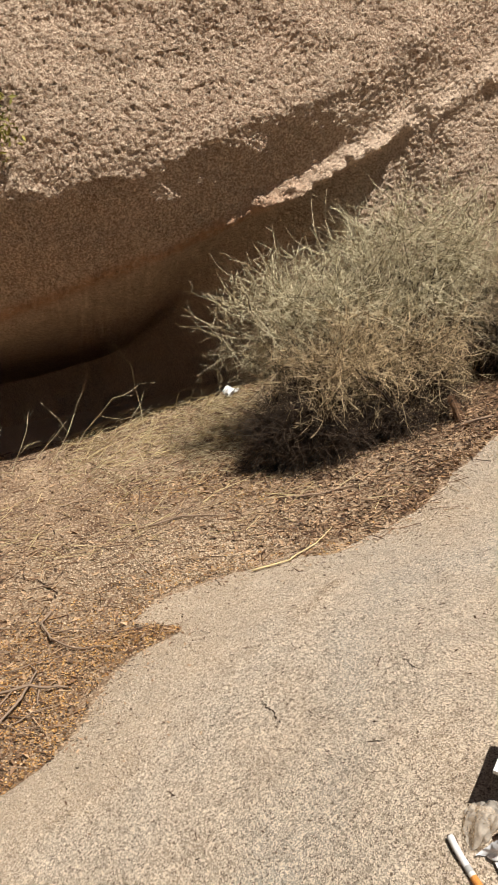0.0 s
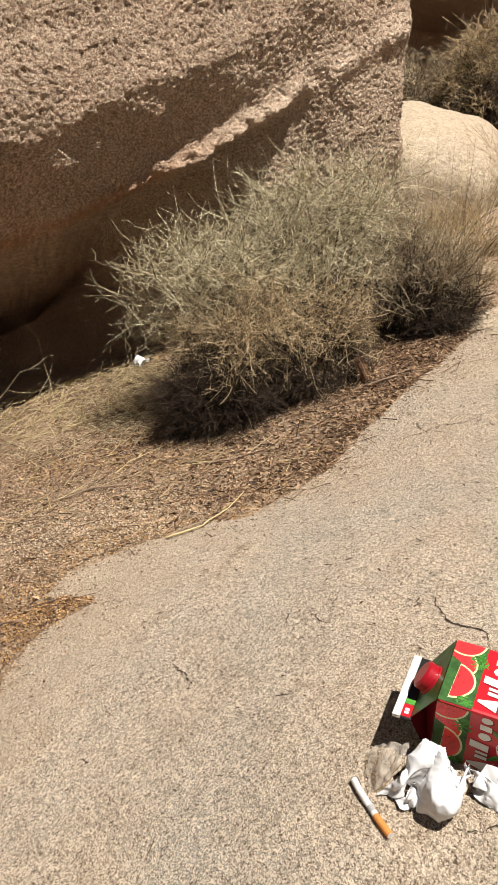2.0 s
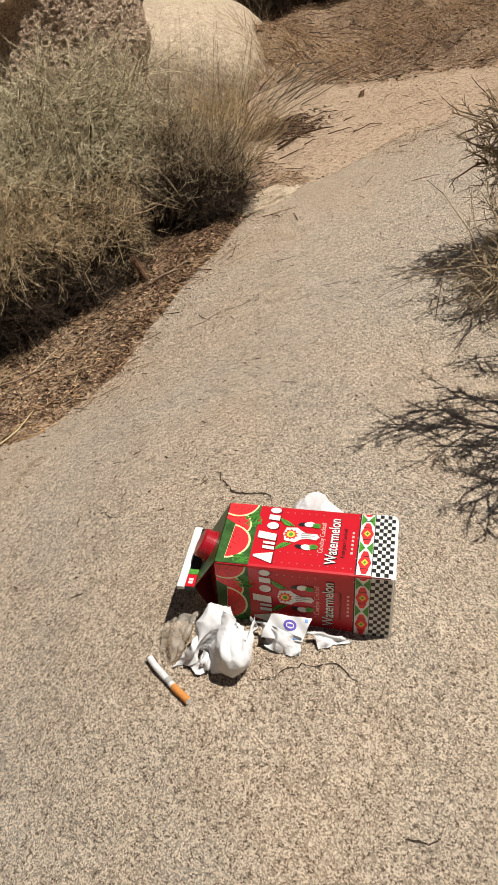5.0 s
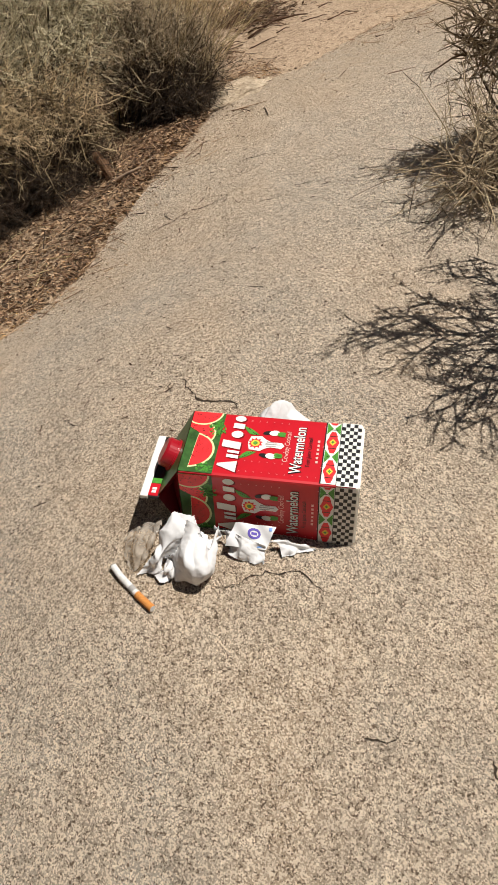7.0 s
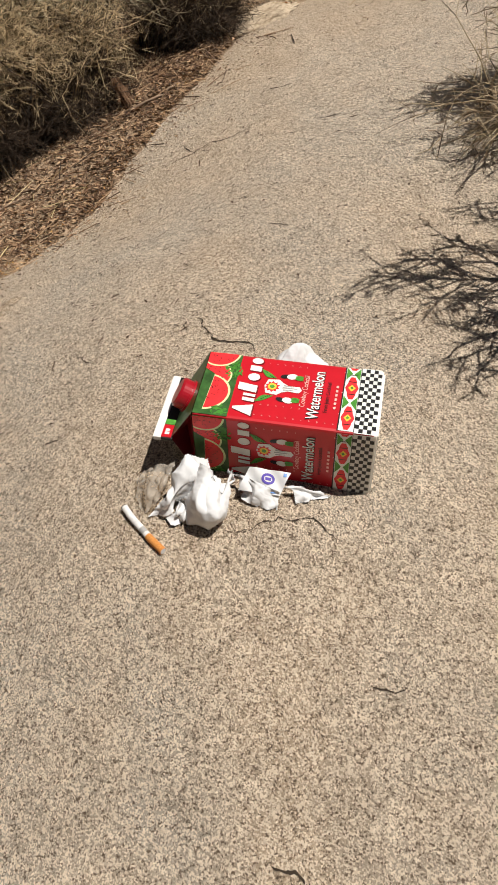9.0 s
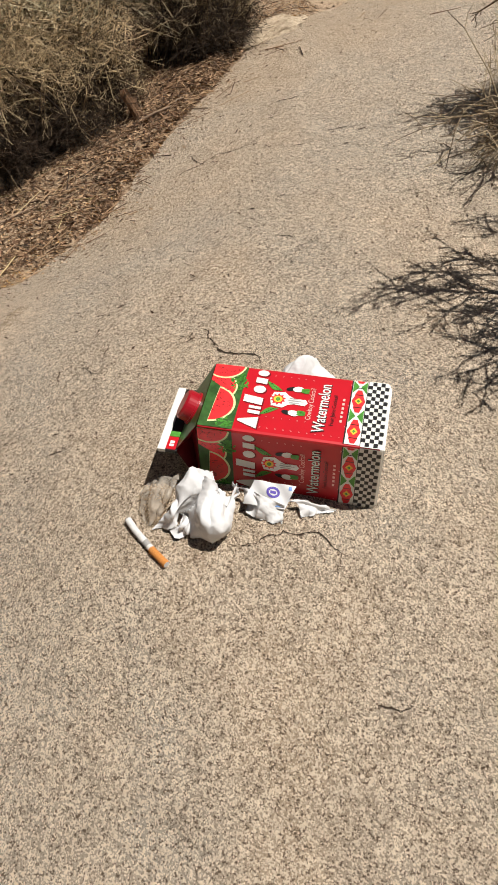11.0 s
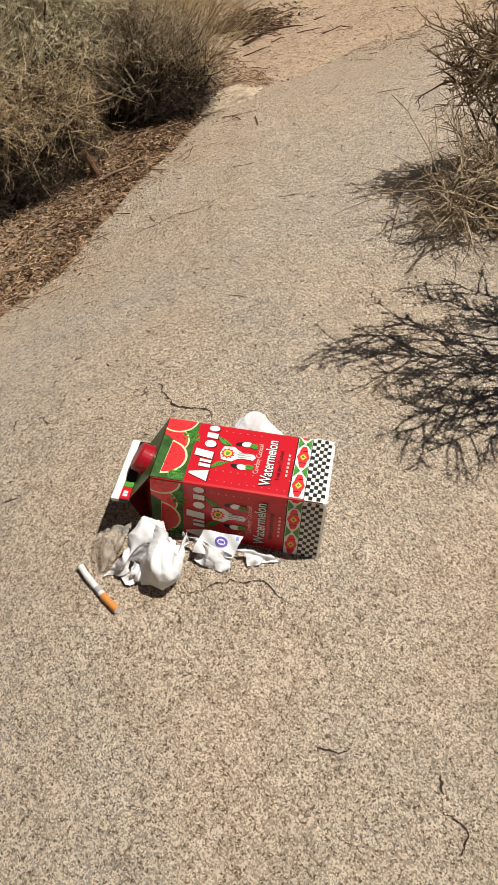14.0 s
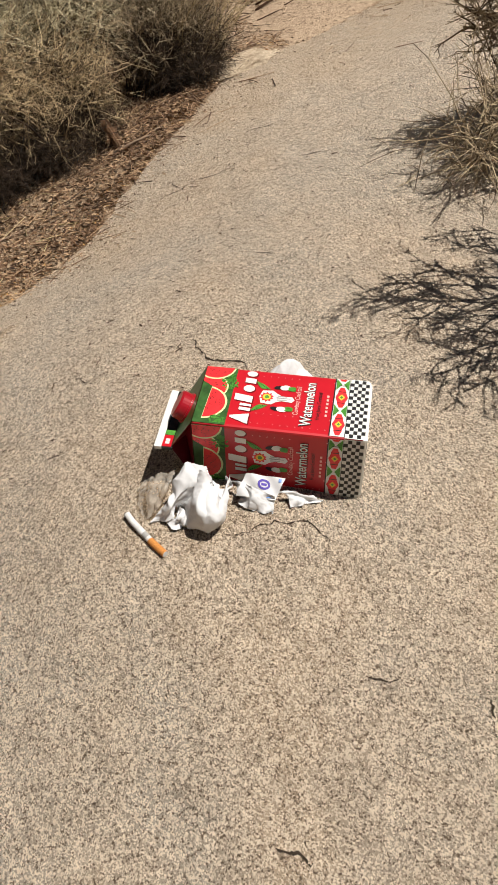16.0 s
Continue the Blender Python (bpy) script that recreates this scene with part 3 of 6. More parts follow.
def shrub_segments(rng, base, spread, lobes, stems, side, sub, r, length=(0.05, 0.12), out=0.6, up=0.3, clear=None):
    """Tangled twiggy shrub. lobes: (centre, radii, weight). Returns stem rows and twig rows for sticks()."""
    stem_rows, twig_rows = [], []
    base = np.array(base)
    wts = np.array([w for _, _, w in lobes], float)
    wts /= wts.sum()
    for _ in range(stems):
        c, rad, _ = lobes[rng.choice(len(lobes), p=wts)]
        c, rad = np.array(c), np.array(rad)
        d = rnd_dir(rng, 0.25)
        tip = c + d * rad * (0.35 + 0.65 * rng.rand() ** 0.5)
        b = base + np.array([rng.uniform(-1, 1) * spread[0], rng.uniform(-1, 1) * spread[1], 0])
        b[2] = float(dirt(b[0], b[1])) - 0.01
        ctrl = b * 0.45 + tip * 0.55 + np.array([0, 0, 0.10]) + rng.normal(size=3) * 0.05
        n = 7
        pts = []
        for k in range(n + 1):
            t = k / n
            p = (1 - t) ** 2 * b + 2 * t * (1 - t) * ctrl + t * t * tip
            pts.append(p + rng.normal(size=3) * 0.008 * (0 < k))
        r0 = r * rng.uniform(1.3, 2.2)
        for k in range(n):
            ra, rb = r0 * (1 - 0.75 * k / n), r0 * (1 - 0.75 * (k + 1) / n)
            (stem_rows if k < 4 else twig_rows).append((*pts[k], *pts[k + 1], ra, rb))
            if k < 2:
                continue
            for _ in range(side):
                t = rng.rand()
                p = pts[k] * (1 - t) + pts[k + 1] * t
                o = p - c
                o = o / max(np.linalg.norm(o), 1e-6)
                d = rnd_dir(rng, up) + out * o
                d /= np.linalg.norm(d)
                L = rng.uniform(*length)
                rr = r * rng.uniform(0.6, 1.0)
                rows = twig_rows if k > 2 else stem_rows
                q, bend = p, rng.normal(size=3) * 0.12
                for h in range(4):
                    d = d + bend + rng.normal(size=3) * 0.13
                    d /= np.linalg.norm(d)
                    e = q + d * L / 4
                    rows.append((*q, *e, rr * (1 - 0.16 * h), rr * (0.84 - 0.16 * h)))
                    if h < 3 and rng.rand() < 0.75:
                        for _ in range(sub if h == 1 else sub - 1):
                            d3 = d * 0.45 + rnd_dir(rng)
                            d3 /= np.linalg.norm(d3)
                            l3, r3 = L * rng.uniform(0.18, 0.42), rr * (0.78 - 0.12 * h)
                            m3 = e + d3 * l3 * 0.55
                            d3 = d3 + rng.normal(size=3) * 0.35
                            rows.append((*e, *m3, r3, r3 * 0.8))
                            rows.append((*m3, *(m3 + d3 / np.linalg.norm(d3) * l3 * 0.45), r3 * 0.8, r3 * 0.5))
                    q = e
    return stem_rows, twig_rows


def shrub(name, label, mats, base, *args, **kw):
    root = new(name)
    root.location = base
    inv = Matrix.Translation(-Vector(base))
    st, tw = shrub_segments(*args[:1], base, *args[1:], **kw)
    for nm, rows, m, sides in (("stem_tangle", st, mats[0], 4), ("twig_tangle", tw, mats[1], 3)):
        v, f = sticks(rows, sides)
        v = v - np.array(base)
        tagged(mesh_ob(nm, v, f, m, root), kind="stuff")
    return tagged(root, label, "shrub")


shrub("shrub", "dry straw-green twiggy desert shrub before the boulder", (M_SHADETWIG, M_TWIG), (0.55, 2.42, 0.35),
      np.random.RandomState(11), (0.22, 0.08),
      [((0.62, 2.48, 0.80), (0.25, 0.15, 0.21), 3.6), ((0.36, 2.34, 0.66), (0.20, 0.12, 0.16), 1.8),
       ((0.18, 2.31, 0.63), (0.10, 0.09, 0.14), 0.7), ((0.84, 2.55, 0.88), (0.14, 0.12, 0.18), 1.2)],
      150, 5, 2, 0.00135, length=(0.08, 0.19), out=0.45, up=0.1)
shrub("shrub", "tan-brown dry twiggy shrub low before the green one", (M_SHADETWIG, M_BROWNTWIG), (0.50, 2.28, 0.31),
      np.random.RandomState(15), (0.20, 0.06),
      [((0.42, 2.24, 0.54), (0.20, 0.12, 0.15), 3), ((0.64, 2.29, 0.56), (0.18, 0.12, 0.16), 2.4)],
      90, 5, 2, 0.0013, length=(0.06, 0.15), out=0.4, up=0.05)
# dead twigs whose near-black colour stands in for shade at the shrubs' foot
shrub("shrub", "near-black dead twigs low beside the soil bank, coloured for shade", (M_SHADETWIG, M_SHADETWIG), (0.42, 2.24, 0.30),
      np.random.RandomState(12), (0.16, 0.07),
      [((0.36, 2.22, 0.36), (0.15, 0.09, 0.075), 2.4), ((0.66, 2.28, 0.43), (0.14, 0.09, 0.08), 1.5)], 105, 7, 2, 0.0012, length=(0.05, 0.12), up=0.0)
shrub("shrub", "wiry olive-grey shrub at the slab's rim", (M_SHADETWIG, M_TUFT), (0.95, 2.44, 0.52),
      np.random.RandomState(13), (0.10, 0.05),
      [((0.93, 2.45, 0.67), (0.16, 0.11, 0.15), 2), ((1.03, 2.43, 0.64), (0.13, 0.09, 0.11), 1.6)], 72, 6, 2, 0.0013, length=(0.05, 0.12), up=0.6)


# dark twigs added for the shade under the rim shrub
shrub("shrub", "low dead twigs coloured near-black as shade under the olive-grey shrub", (M_SHADETWIG, M_SHADETWIG), (0.98, 2.40, 0.52),
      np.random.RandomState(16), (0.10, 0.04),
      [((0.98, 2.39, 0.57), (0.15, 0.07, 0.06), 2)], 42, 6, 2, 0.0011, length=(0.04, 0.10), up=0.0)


def blades(rng, centre, radius, count, length, lean, r, droop=0.3, ground_fn=dirt):
    """Upright dry grass stalks: rows for sticks()."""
    rows = []
    for _ in range(count):
        a, q = rng.rand() * 6.283, radius * math.sqrt(rng.rand())
        p = np.array([centre[0] + q * math.cos(a), centre[1] + q * math.sin(a), 0.0])
        p[2] = float(ground_fn(p[0], p[1])) - 0.005
        d = np.array([lean[0], lean[1], 1.0]) + rng.normal(size=3) * np.array([0.32, 0.32, 0.1])
        d /= np.linalg.norm(d)
        L = rng.uniform(*length)
        n = 4
        rr = r * rng.uniform(0.6, 1.1)
        for k in range(n):
            d = d + np.array([lean[0], lean[1], -0.5]) * droop * 0.25 + rng.normal(size=3) * 0.05
            d /= np.linalg.norm(d)
            e = p + d * L / n
            rows.append((*p, *e, rr * (1 - 0.2 * k), rr * (1 - 0.2 * (k + 1))))
            if k == 2 and rng.rand() < 0.5:
                rows.append((*e, *(e + (d + rng.normal(size=3) * 0.5) * L * 0.15), rr * 0.5, rr * 0.2))
            p = e
    return rows


def grass(label, rows, material):
    base = np.array(rows)[:, :3].mean(0)
    base[2] = np.array(rows)[:, 2].min()
    v, f = sticks(rows)
    ob = mesh_ob("grass_tuft", v - base, f, material)
    ob.location = base
    return tagged(ob, label, "grass", kind="stuff")


grass("tall golden dry grass stalks leaning beside the shrub", blades(np.random.RandomState(21), (0.98, 2.52), 0.14, 300, (0.24, 0.58), (0.25, 0.0), 0.0008), M_GRASS)
grass("short bleached dry grass on the soil bank", blades(np.random.RandomState(22), (-0.02, 2.56), 0.32, 520, (0.04, 0.13), (0.3, -0.4), 0.0012, 1.6), M_STRAW)
grass("pale dry grass under the boulder's edge", blades(np.random.RandomState(23), (0.16, 2.52), 0.2, 420, (0.05, 0.13), (0.3, -0.4), 0.0012, 1.8), M_STRAW)

grass("tall thin brown grass stalks beside the shrub", blades(np.random.RandomState(24), (1.0, 2.52), 0.13, 110, (0.25, 0.55), (0.30, 0.0), 0.0013, 0.15), M_OLIVE)
rows = []
for k, (bx, by, br, bn, h) in enumerate(((1.42, 3.45, 0.10, 120, 0.20), (1.55, 3.62, 0.12, 160, 0.22), (1.68, 3.60, 0.14, 110, 0.16), (1.85, 3.55, 0.15, 110, 0.14), (2.05, 3.48, 0.16, 110, 0.13),
                                         (2.28, 3.36, 0.16, 100, 0.13), (2.5, 3.25, 0.16, 90, 0.12), (1.45, 3.15, 0.08, 80, 0.14))):
    rows += blades(np.random.RandomState(46 + k), (bx, by), br, bn, (h * 0.5, h * 1.3), (-0.55, -0.15), 0.0014, 1.0)
grass("golden-brown dry grass tufts beside the pale rock", rows, M_GOLD)

# shrubs and dry grass behind, under the far boulder
for k, (x, y, w, h, m, label) in enumerate((
        (1.55, 4.80, 0.36, 0.44, M_TUFT, "grey-brown twiggy shrub in the shade behind the rock"),
        (1.95, 4.70, 0.34, 0.48, M_BROWNTWIG, "dusty tan shrub below the far boulder"),
        (2.12, 4.28, 0.27, 0.34, M_GREY, "dark purple-grey bare twiggy shrub on dry grass"),
        (2.55, 4.38, 0.34, 0.50, M_TUFT, "dusty grey-brown shrub below the far boulder"),
        (2.62, 3.95, 0.26, 0.32, M_GREY, "dark dead brush beyond the sandy path"),
        (2.98, 3.85, 0.34, 0.46, M_TUFT, "grey-straw wiry brush beyond the sandy path"))):
    z = float(dirt(x, y))
    shrub("shrub", label, (M_GREY, m), (x, y, z), np.random.RandomState(31 + k), (0.2, 0.12),
          [((x, y, z + h * 0.6), (w, w * 0.7, h * 0.62), 1)], 75, 6, 2, 0.0026, length=(0.08, 0.18))
rows = []
for k, (bx, by, br, bn) in enumerate(((2.05, 3.75, 0.26, 450), (2.30, 3.40, 0.26, 420), (2.50, 3.05, 0.26, 320), (1.80, 3.95, 0.2, 500), (2.75, 3.4, 0.3, 700), (2.4, 3.85, 0.25, 600))):
    rows += blades(np.random.RandomState(41 + k), (bx, by), br, bn, (0.05, 0.14), (-0.7, -0.5), 0.0013, 2.6)
grass("flattened brown dry grass beyond the path", rows, M_LITTER)

# right-hand side of the slab
def limb(rng, rows, a, b, r, depth, kids, wob=0.05, angle=0.92):
    """A forking branch from a to b; its side shoots fork again."""
    a, b = np.array(a, float), np.array(b, float)
    L = np.linalg.norm(b - a)
    n = max(4, int(L / 0.035))
    ctrl = (a + b) / 2 + rng.normal(size=3) * L * 0.10
    pts = [(1 - k / n) ** 2 * a + 2 * k / n * (1 - k / n) * ctrl + (k / n) ** 2 * b + rng.normal(size=3) * wob * L / n * (0 < k) for k in range(n + 1)]
    for k in range(n):
        rows.append((*pts[k], *pts[k + 1], r * (1 - 0.6 * k / n), r * (1 - 0.6 * (k + 1) / n)))
    if depth == 0:
        return
    ax = (b - a) / L
    for k in range(kids):
        t = 0.3 + 0.67 * math.sqrt(rng.rand())
        i = min(n - 1, int(t * n))
        p = pts[i] + (pts[i + 1] - pts[i]) * (t * n - i)
        side = rnd_dir(rng) * np.array([1, 1, 0.55])
        side -= ax * (side @ ax)
        side /= np.linalg.norm(side)
        d = ax * math.cos(angle) + side * math.sin(angle) * rng.uniform(0.6, 1.2)
        limb(rng, rows, p, p + d * L * rng.uniform(0.18, 0.45) * (1.15 - 0.5 * t), r * rng.uniform(0.62, 0.85) * (1 - 0.3 * t), depth - 1, max(2, int(kids * 0.55)), wob, angle)


def branching_shrub(label, base, fork, tips, seed, r, kids, material, depth=3):
    rng = np.random.RandomState(seed)
    base = np.array(base, float)
    stem, twigs = [], []
    limb(rng, stem, base, fork, r * 2.2, 0, 0)
    for tip in tips:
        mid = np.array(fork) * 0.75 + base * 0.25 + rng.normal(size=3) * 0.02
        limb(rng, twigs, mid, tip, r * 1.25, depth, kids)
    root = new("shrub")
    root.location = base
    for nm, rows, sides in (("stem", stem, 6), ("twig_tangle", twigs, 4)):
        v, f = sticks(rows, sides)
        tagged(mesh_ob(nm, v - base, f, material, root), kind="stuff" if nm != "stem" else "")
    return tagged(root, label, "shrub")


zc = float(land(1.62, 1.62))
shrub("shrub", "olive-brown stubby twigged shrub overhanging the slab", (M_OLIVE, M_OLIVE), (1.58, 1.48, zc),
      np.random.RandomState(51), (0.06, 0.06),
      [((1.35, 1.50, 0.80), (0.11, 0.09, 0.075), 5), ((1.62, 1.46, 0.90), (0.20, 0.16, 0.16), 2)], 48, 4, 2, 0.0020, length=(0.04, 0.10), up=0.2)
branching_shrub("dark stubby branches of a bare shrub over the slab", (1.62, 1.56, float(land(1.62, 1.56))), (1.54, 1.52, 0.78),
                [(1.27, 1.50, 0.80), (1.29, 1.45, 0.83), (1.30, 1.53, 0.76), (1.33, 1.42, 0.79), (1.36, 1.50, 0.87), (1.29, 1.56, 0.73), (1.31, 1.47, 0.79), (1.28, 1.44, 0.78)], 151, 0.0030, 10, M_OLIVE)


def shade_from(sx, sy, h):
    """A point h above the slab whose shade falls at (sx, sy)."""
    return (sx + SUN_DIR.x / SUN_DIR.z * h, sy + SUN_DIR.y / SUN_DIR.z * h, float(land(sx, sy)) + h)


TIPS = [shade_from(sx, sy, 0.48) for sx, sy in ((0.855, 1.125), (0.875, 1.10), (0.90, 1.145))]
TIPS += [shade_from(sx, sy, 0.44) for sx, sy in ((0.885, 1.04), (0.93, 1.09), (0.95, 1.03), (0.97, 1.155))]
TIPS += [shade_from(sx, sy, 0.42) for sx, sy in ((0.87, 0.908), (0.895, 0.868), (0.885, 0.935), (0.94, 0.925), (0.95, 0.85), (0.93, 0.985), (0.98, 0.895))]
TIPS += [shade_from(sx, sy, 0.42) for sx, sy in ((1.06, 1.19), (1.07, 1.12), (1.12, 1.23), (1.02, 0.98), (1.03, 0.90), (1.03, 1.05), (1.10, 1.17), (1.06, 0.95))]
branching_shrub("dense dark twiggy shrub casting shade over the slab", (1.46, 0.66, float(land(1.46, 0.66))), shade_from(1.15, 0.955, 0.42),
                TIPS, 152, 0.0026, 12, M_OLIVE)
shrub("dry_tuft", "grey-straw wiry dry tuft growing beside the slab shrub", (M_OLIVE, M_TUFT), (1.36, 1.37, float(land(1.36, 1.37))),
      np.random.RandomState(53), (0.09, 0.07), [((1.24, 1.37, 0.56), (0.13, 0.09, 0.05), 3), ((1.36, 1.38, 0.60), (0.12, 0.1, 0.06), 3)], 30, 3, 2, 0.0018, length=(0.07, 0.17), out=0.5, up=0.15)

# leafy sprig on the boulder's face
rng = np.random.RandomState(61)
rows = []
vv, ff = [], []
for k in range(260):
    p = np.array([-0.468, 2.25, 1.09]) + rng.normal(size=3) * np.array([0.03, 0.02, 0.035])
    a, b = rnd_dir(rng), rnd_dir(rng, 0.5)
    L = rng.uniform(0.006, 0.014)
    i = len(vv)
    nrm = np.cross(a, b)
    nrm /= np.linalg.norm(nrm)
    bb = np.cross(nrm, a)
    vv += [p - a * L, p + bb * L * 0.4 + nrm * 0.0015, p + a * L, p - bb * L * 0.4 + nrm * 0.0015]
    ff.append((i, i + 1, i + 2, i + 3))
root = tagged(new("leafy_sprig"), "small olive-green leafy sprig growing from the boulder", "plant")
root.location = (-0.468, 2.27, 1.07)
mesh_ob("leaves", np.array(vv) - np.array(root.location), ff, M_LEAF, root)
for k in range(26):
    p = np.array([-0.468, 2.30, 1.06])
    q = p + rng.normal(size=3) * np.array([0.03, 0.02, 0.03]) + np.array([0, -0.05, 0.03])
    rows.append((*p, *q, 0.0015, 0.0007))
v, f = sticks(rows)
mesh_ob("stems", v - np.array(root.location), f, M_OLIVE, root)


# dead forked sprigs standing before the dark hollow
def sprig(x, y, h, seed, lean):
    rng = np.random.RandomState(seed)
    z = float(dirt(x, y))
    rows, tips = [], [(np.array([0, 0, -0.01]), np.array([lean, 0, 1.0]), h, 0.0013)]
    while tips:
        p, d, L, r = tips.pop()
        d = d / np.linalg.norm(d)
        for k in range(3):
            e = p + d * L / 3
            rows.append((*p, *e, r, r * 0.85))
            d = d + rng.normal(size=3) * 0.12
            d /= np.linalg.norm(d)
            p, r = e, r * 0.85
            if L > 0.05 and rng.rand() < 0.8:
                s = d + rng.normal(size=3) * 0.55
                tips.append((p, s, L * rng.uniform(0.35, 0.55), r * 0.75))
    v, f = sticks(rows)
    ob = mesh_ob("dead_sprig", v, f, M_STRAW)
    ob.location = (x, y, z)
    return tagged(ob, "thin forked dead plant stem standing in soil", "plant", "dead sprigs")


for a in ((-0.11, 2.62, 0.20, 71, -0.2), (-0.32, 2.58, 0.22, 72, 0.5), (-0.38, 2.52, 0.18, 73, 0.5), (-0.50, 2.52, 0.15, 74, 0.3),
          (-0.18, 2.60, 0.12, 75, 0.6), (-0.60, 2.5, 0.18, 76, 0.4), (-0.44, 2.56, 0.16, 77, 0.7)):
    sprig(*a)

# ---- carton ----
CU = Vector((0.8594, -0.5100, -0.0360)).normalized()
CV = Vector((0.5001, 0.8238, 0.2671))
CV = (CV - CU * CV.dot(CU)).normalized()
CW = CU.cross(CV)
SHOULDER = Vector((0.4966, 0.8362, 0.4126)) + 0.0015 * CW
W, LEN = 0.096, 0.193
CARTON = Matrix((
    (CU.x, CV.x, CW.x, SHOULDER.x - CW.x * W),
    (CU.y, CV.y, CW.y, SHOULDER.y - CW.y * W),
    (CU.z, CV.z, CW.z, SHOULDER.z - CW.z * W), (0, 0, 0, 1)))
carton = tagged(new("drink_carton"), "crushed red watermelon juice carton lying on granite", "carton")
carton.matrix_world = CARTON
# local axes: x from shoulder to base, y from the near side to the far side, z up


def add_box(bm, x0, x1, y0, y1, z0, z1, bev=0.0):
    vs = [bm.verts.new((x, y, z)) for x in (x0, x1) for y in (y0, y1) for z in (z0, z1)]
    for q in ((0, 1, 3, 2), (4, 6, 7, 5), (0, 4, 5, 1), (2, 3, 7, 6), (0, 2, 6, 4), (1, 5, 7, 3)):
        bm.faces.new([vs[i] for i in q])
    if bev:
        bmesh.ops.bevel(bm, geom=bm.edges[:], offset=bev, segments=2, affect="EDGES", profile=0.6)


bm = bmesh.new()
add_box(bm, 0, LEN, 0, W, 0, W, 0.0035)
for f in bm.faces:
    f.smooth = False
    f.material_index = int(f.calc_center_median().x > LEN - 0.0034)
body = part("body", bm, [M_RED, M_CARTON_IN], carton)
# gable: two roof panels, two folded gussets, and the sealed fin
G = 0.026
bm = bmesh.new()
mid = W / 2
P = {k: bm.verts.new(v) for k, v in {
    "a": (0, 0, W), "b": (0, W, W), "c": (0, 0, 0), "d": (0, W, 0),
    "e": (-G, 0.004, mid + 0.002), "f": (-G, W - 0.004, mid + 0.002), "g": (-G, 0.004, mid - 0.002), "h": (-G, W - 0.004, mid - 0.002),
    "i": (-G * 0.55, 0.026, mid), "j": (-G * 0.55, W - 0.026, mid)}.items()}
for q in ("abfe", "dcgh"):
    bm.faces.new([P[k] for k in q])
for q in ("aei", "aic", "cig", "bjf", "bdj", "dhj", "egi", "fjh"):
    bm.faces.new([P[k] for k in q])
bmesh.ops.recalc_face_normals(bm, faces=bm.faces[:])
for f in bm.faces:
    f.material_index = 0 if len(f.verts) == 4 else 1
gable = part("gable", bm, [M_GREEN, M_SHADE], carton, "dark green folded gable top")
bm = bmesh.new()
add_box(bm, -0.046, -G + 0.001, 0.001, W - 0.001, mid - 0.002, mid + 0.002, 0.0008)
fin = part("fin", bm, M_BLACK, carton, "dark sealed fin with white edge")
bm = bmesh.new()
add_box(bm, -0.0465, -0.0375, 0.0006, W - 0.0006, mid - 0.0024, mid + 0.0028, 0.0006)
part("seal_strip", bm, M_WHITE, fin, "white sealed paper edge")
bm = bmesh.new()
add_box(bm, -0.0375, -0.0265, 0.002, 0.020, mid + 0.002, mid + 0.0026)
part("fin_label", bm, M_RED, fin)
bm = bmesh.new()
add_box(bm, -0.0375, -0.0265, 0.0205, 0.028, mid + 0.002, mid + 0.0026)
part("fin_label", bm, M_LEAFPRINT, fin)
for k in range(2):
    bm = bmesh.new()
    add_box(bm, -0.0345, -0.0295, 0.006 + 0.0045 * k, 0.0095 + 0.0045 * k, mid + 0.0026, mid + 0.003)
    part("fin_mark", bm, M_WHITE, fin)
# screw cap on the upper roof panel
slope = math.atan2(W / 2 - 0.002, G)
CAPM = Matrix.Translation((-G * 0.56, W * 0.5, W - (W / 2) * 0.56)) @ Matrix.Rotation(-slope, 4, "Y")


def cylinder(name, r, z0, z1, material, parent, m, segs=28, ridges=0, bev=0.0, label=""):
    bm = bmesh.new()
    ring0, ring1 = [], []
    for k in range(segs):
        th = 2 * math.pi * k / segs
        rr = r * (1 - (0.006 if ridges and k % 2 else 0))
        ring0.append(bm.verts.new((rr * math.cos(th), rr * math.sin(th), z0)))
        ring1.append(bm.verts.new((rr * math.cos(th), rr * math.sin(th), z1 - bev)))
    top = [bm.verts.new((v.co.x * (1 - bev / r), v.co.y * (1 - bev / r), z1)) for v in ring1]
    for k in range(segs):
        j = (k + 1) % segs
        bm.faces.new((ring0[k], ring0[j], ring1[j], ring1[k]))
        bm.faces.new((ring1[k], ring1[j], top[j], top[k]))
    bm.faces.new(top)
    bm.faces.new(ring0[::-1])
    bm.transform(m)
    return part(name, bm, material, parent, label)


cap = cylinder("cap", 0.0172, 0.003, 0.015, M_CAP, carton, CAPM, 64, 1, 0.0025, "red plastic screw cap")
cylinder("collar", 0.0190, -0.002, 0.003, M_CAP, cap, CAPM, 32)


# printing: drawn in panel coordinates (u along the carton 0..LEN, p across 0..W), lying just proud of the panel
def panel_matrix(side):
    if side == "top":
        return Matrix(((1, 0, 0, 0), (0, 1, 0, 0), (0, 0, 1, W), (0, 0, 0, 1)))
    return Matrix(((1, 0, 0, 0), (0, 0, -1, 0), (0, 1, 0, 0), (0, 0, 0, 1)))


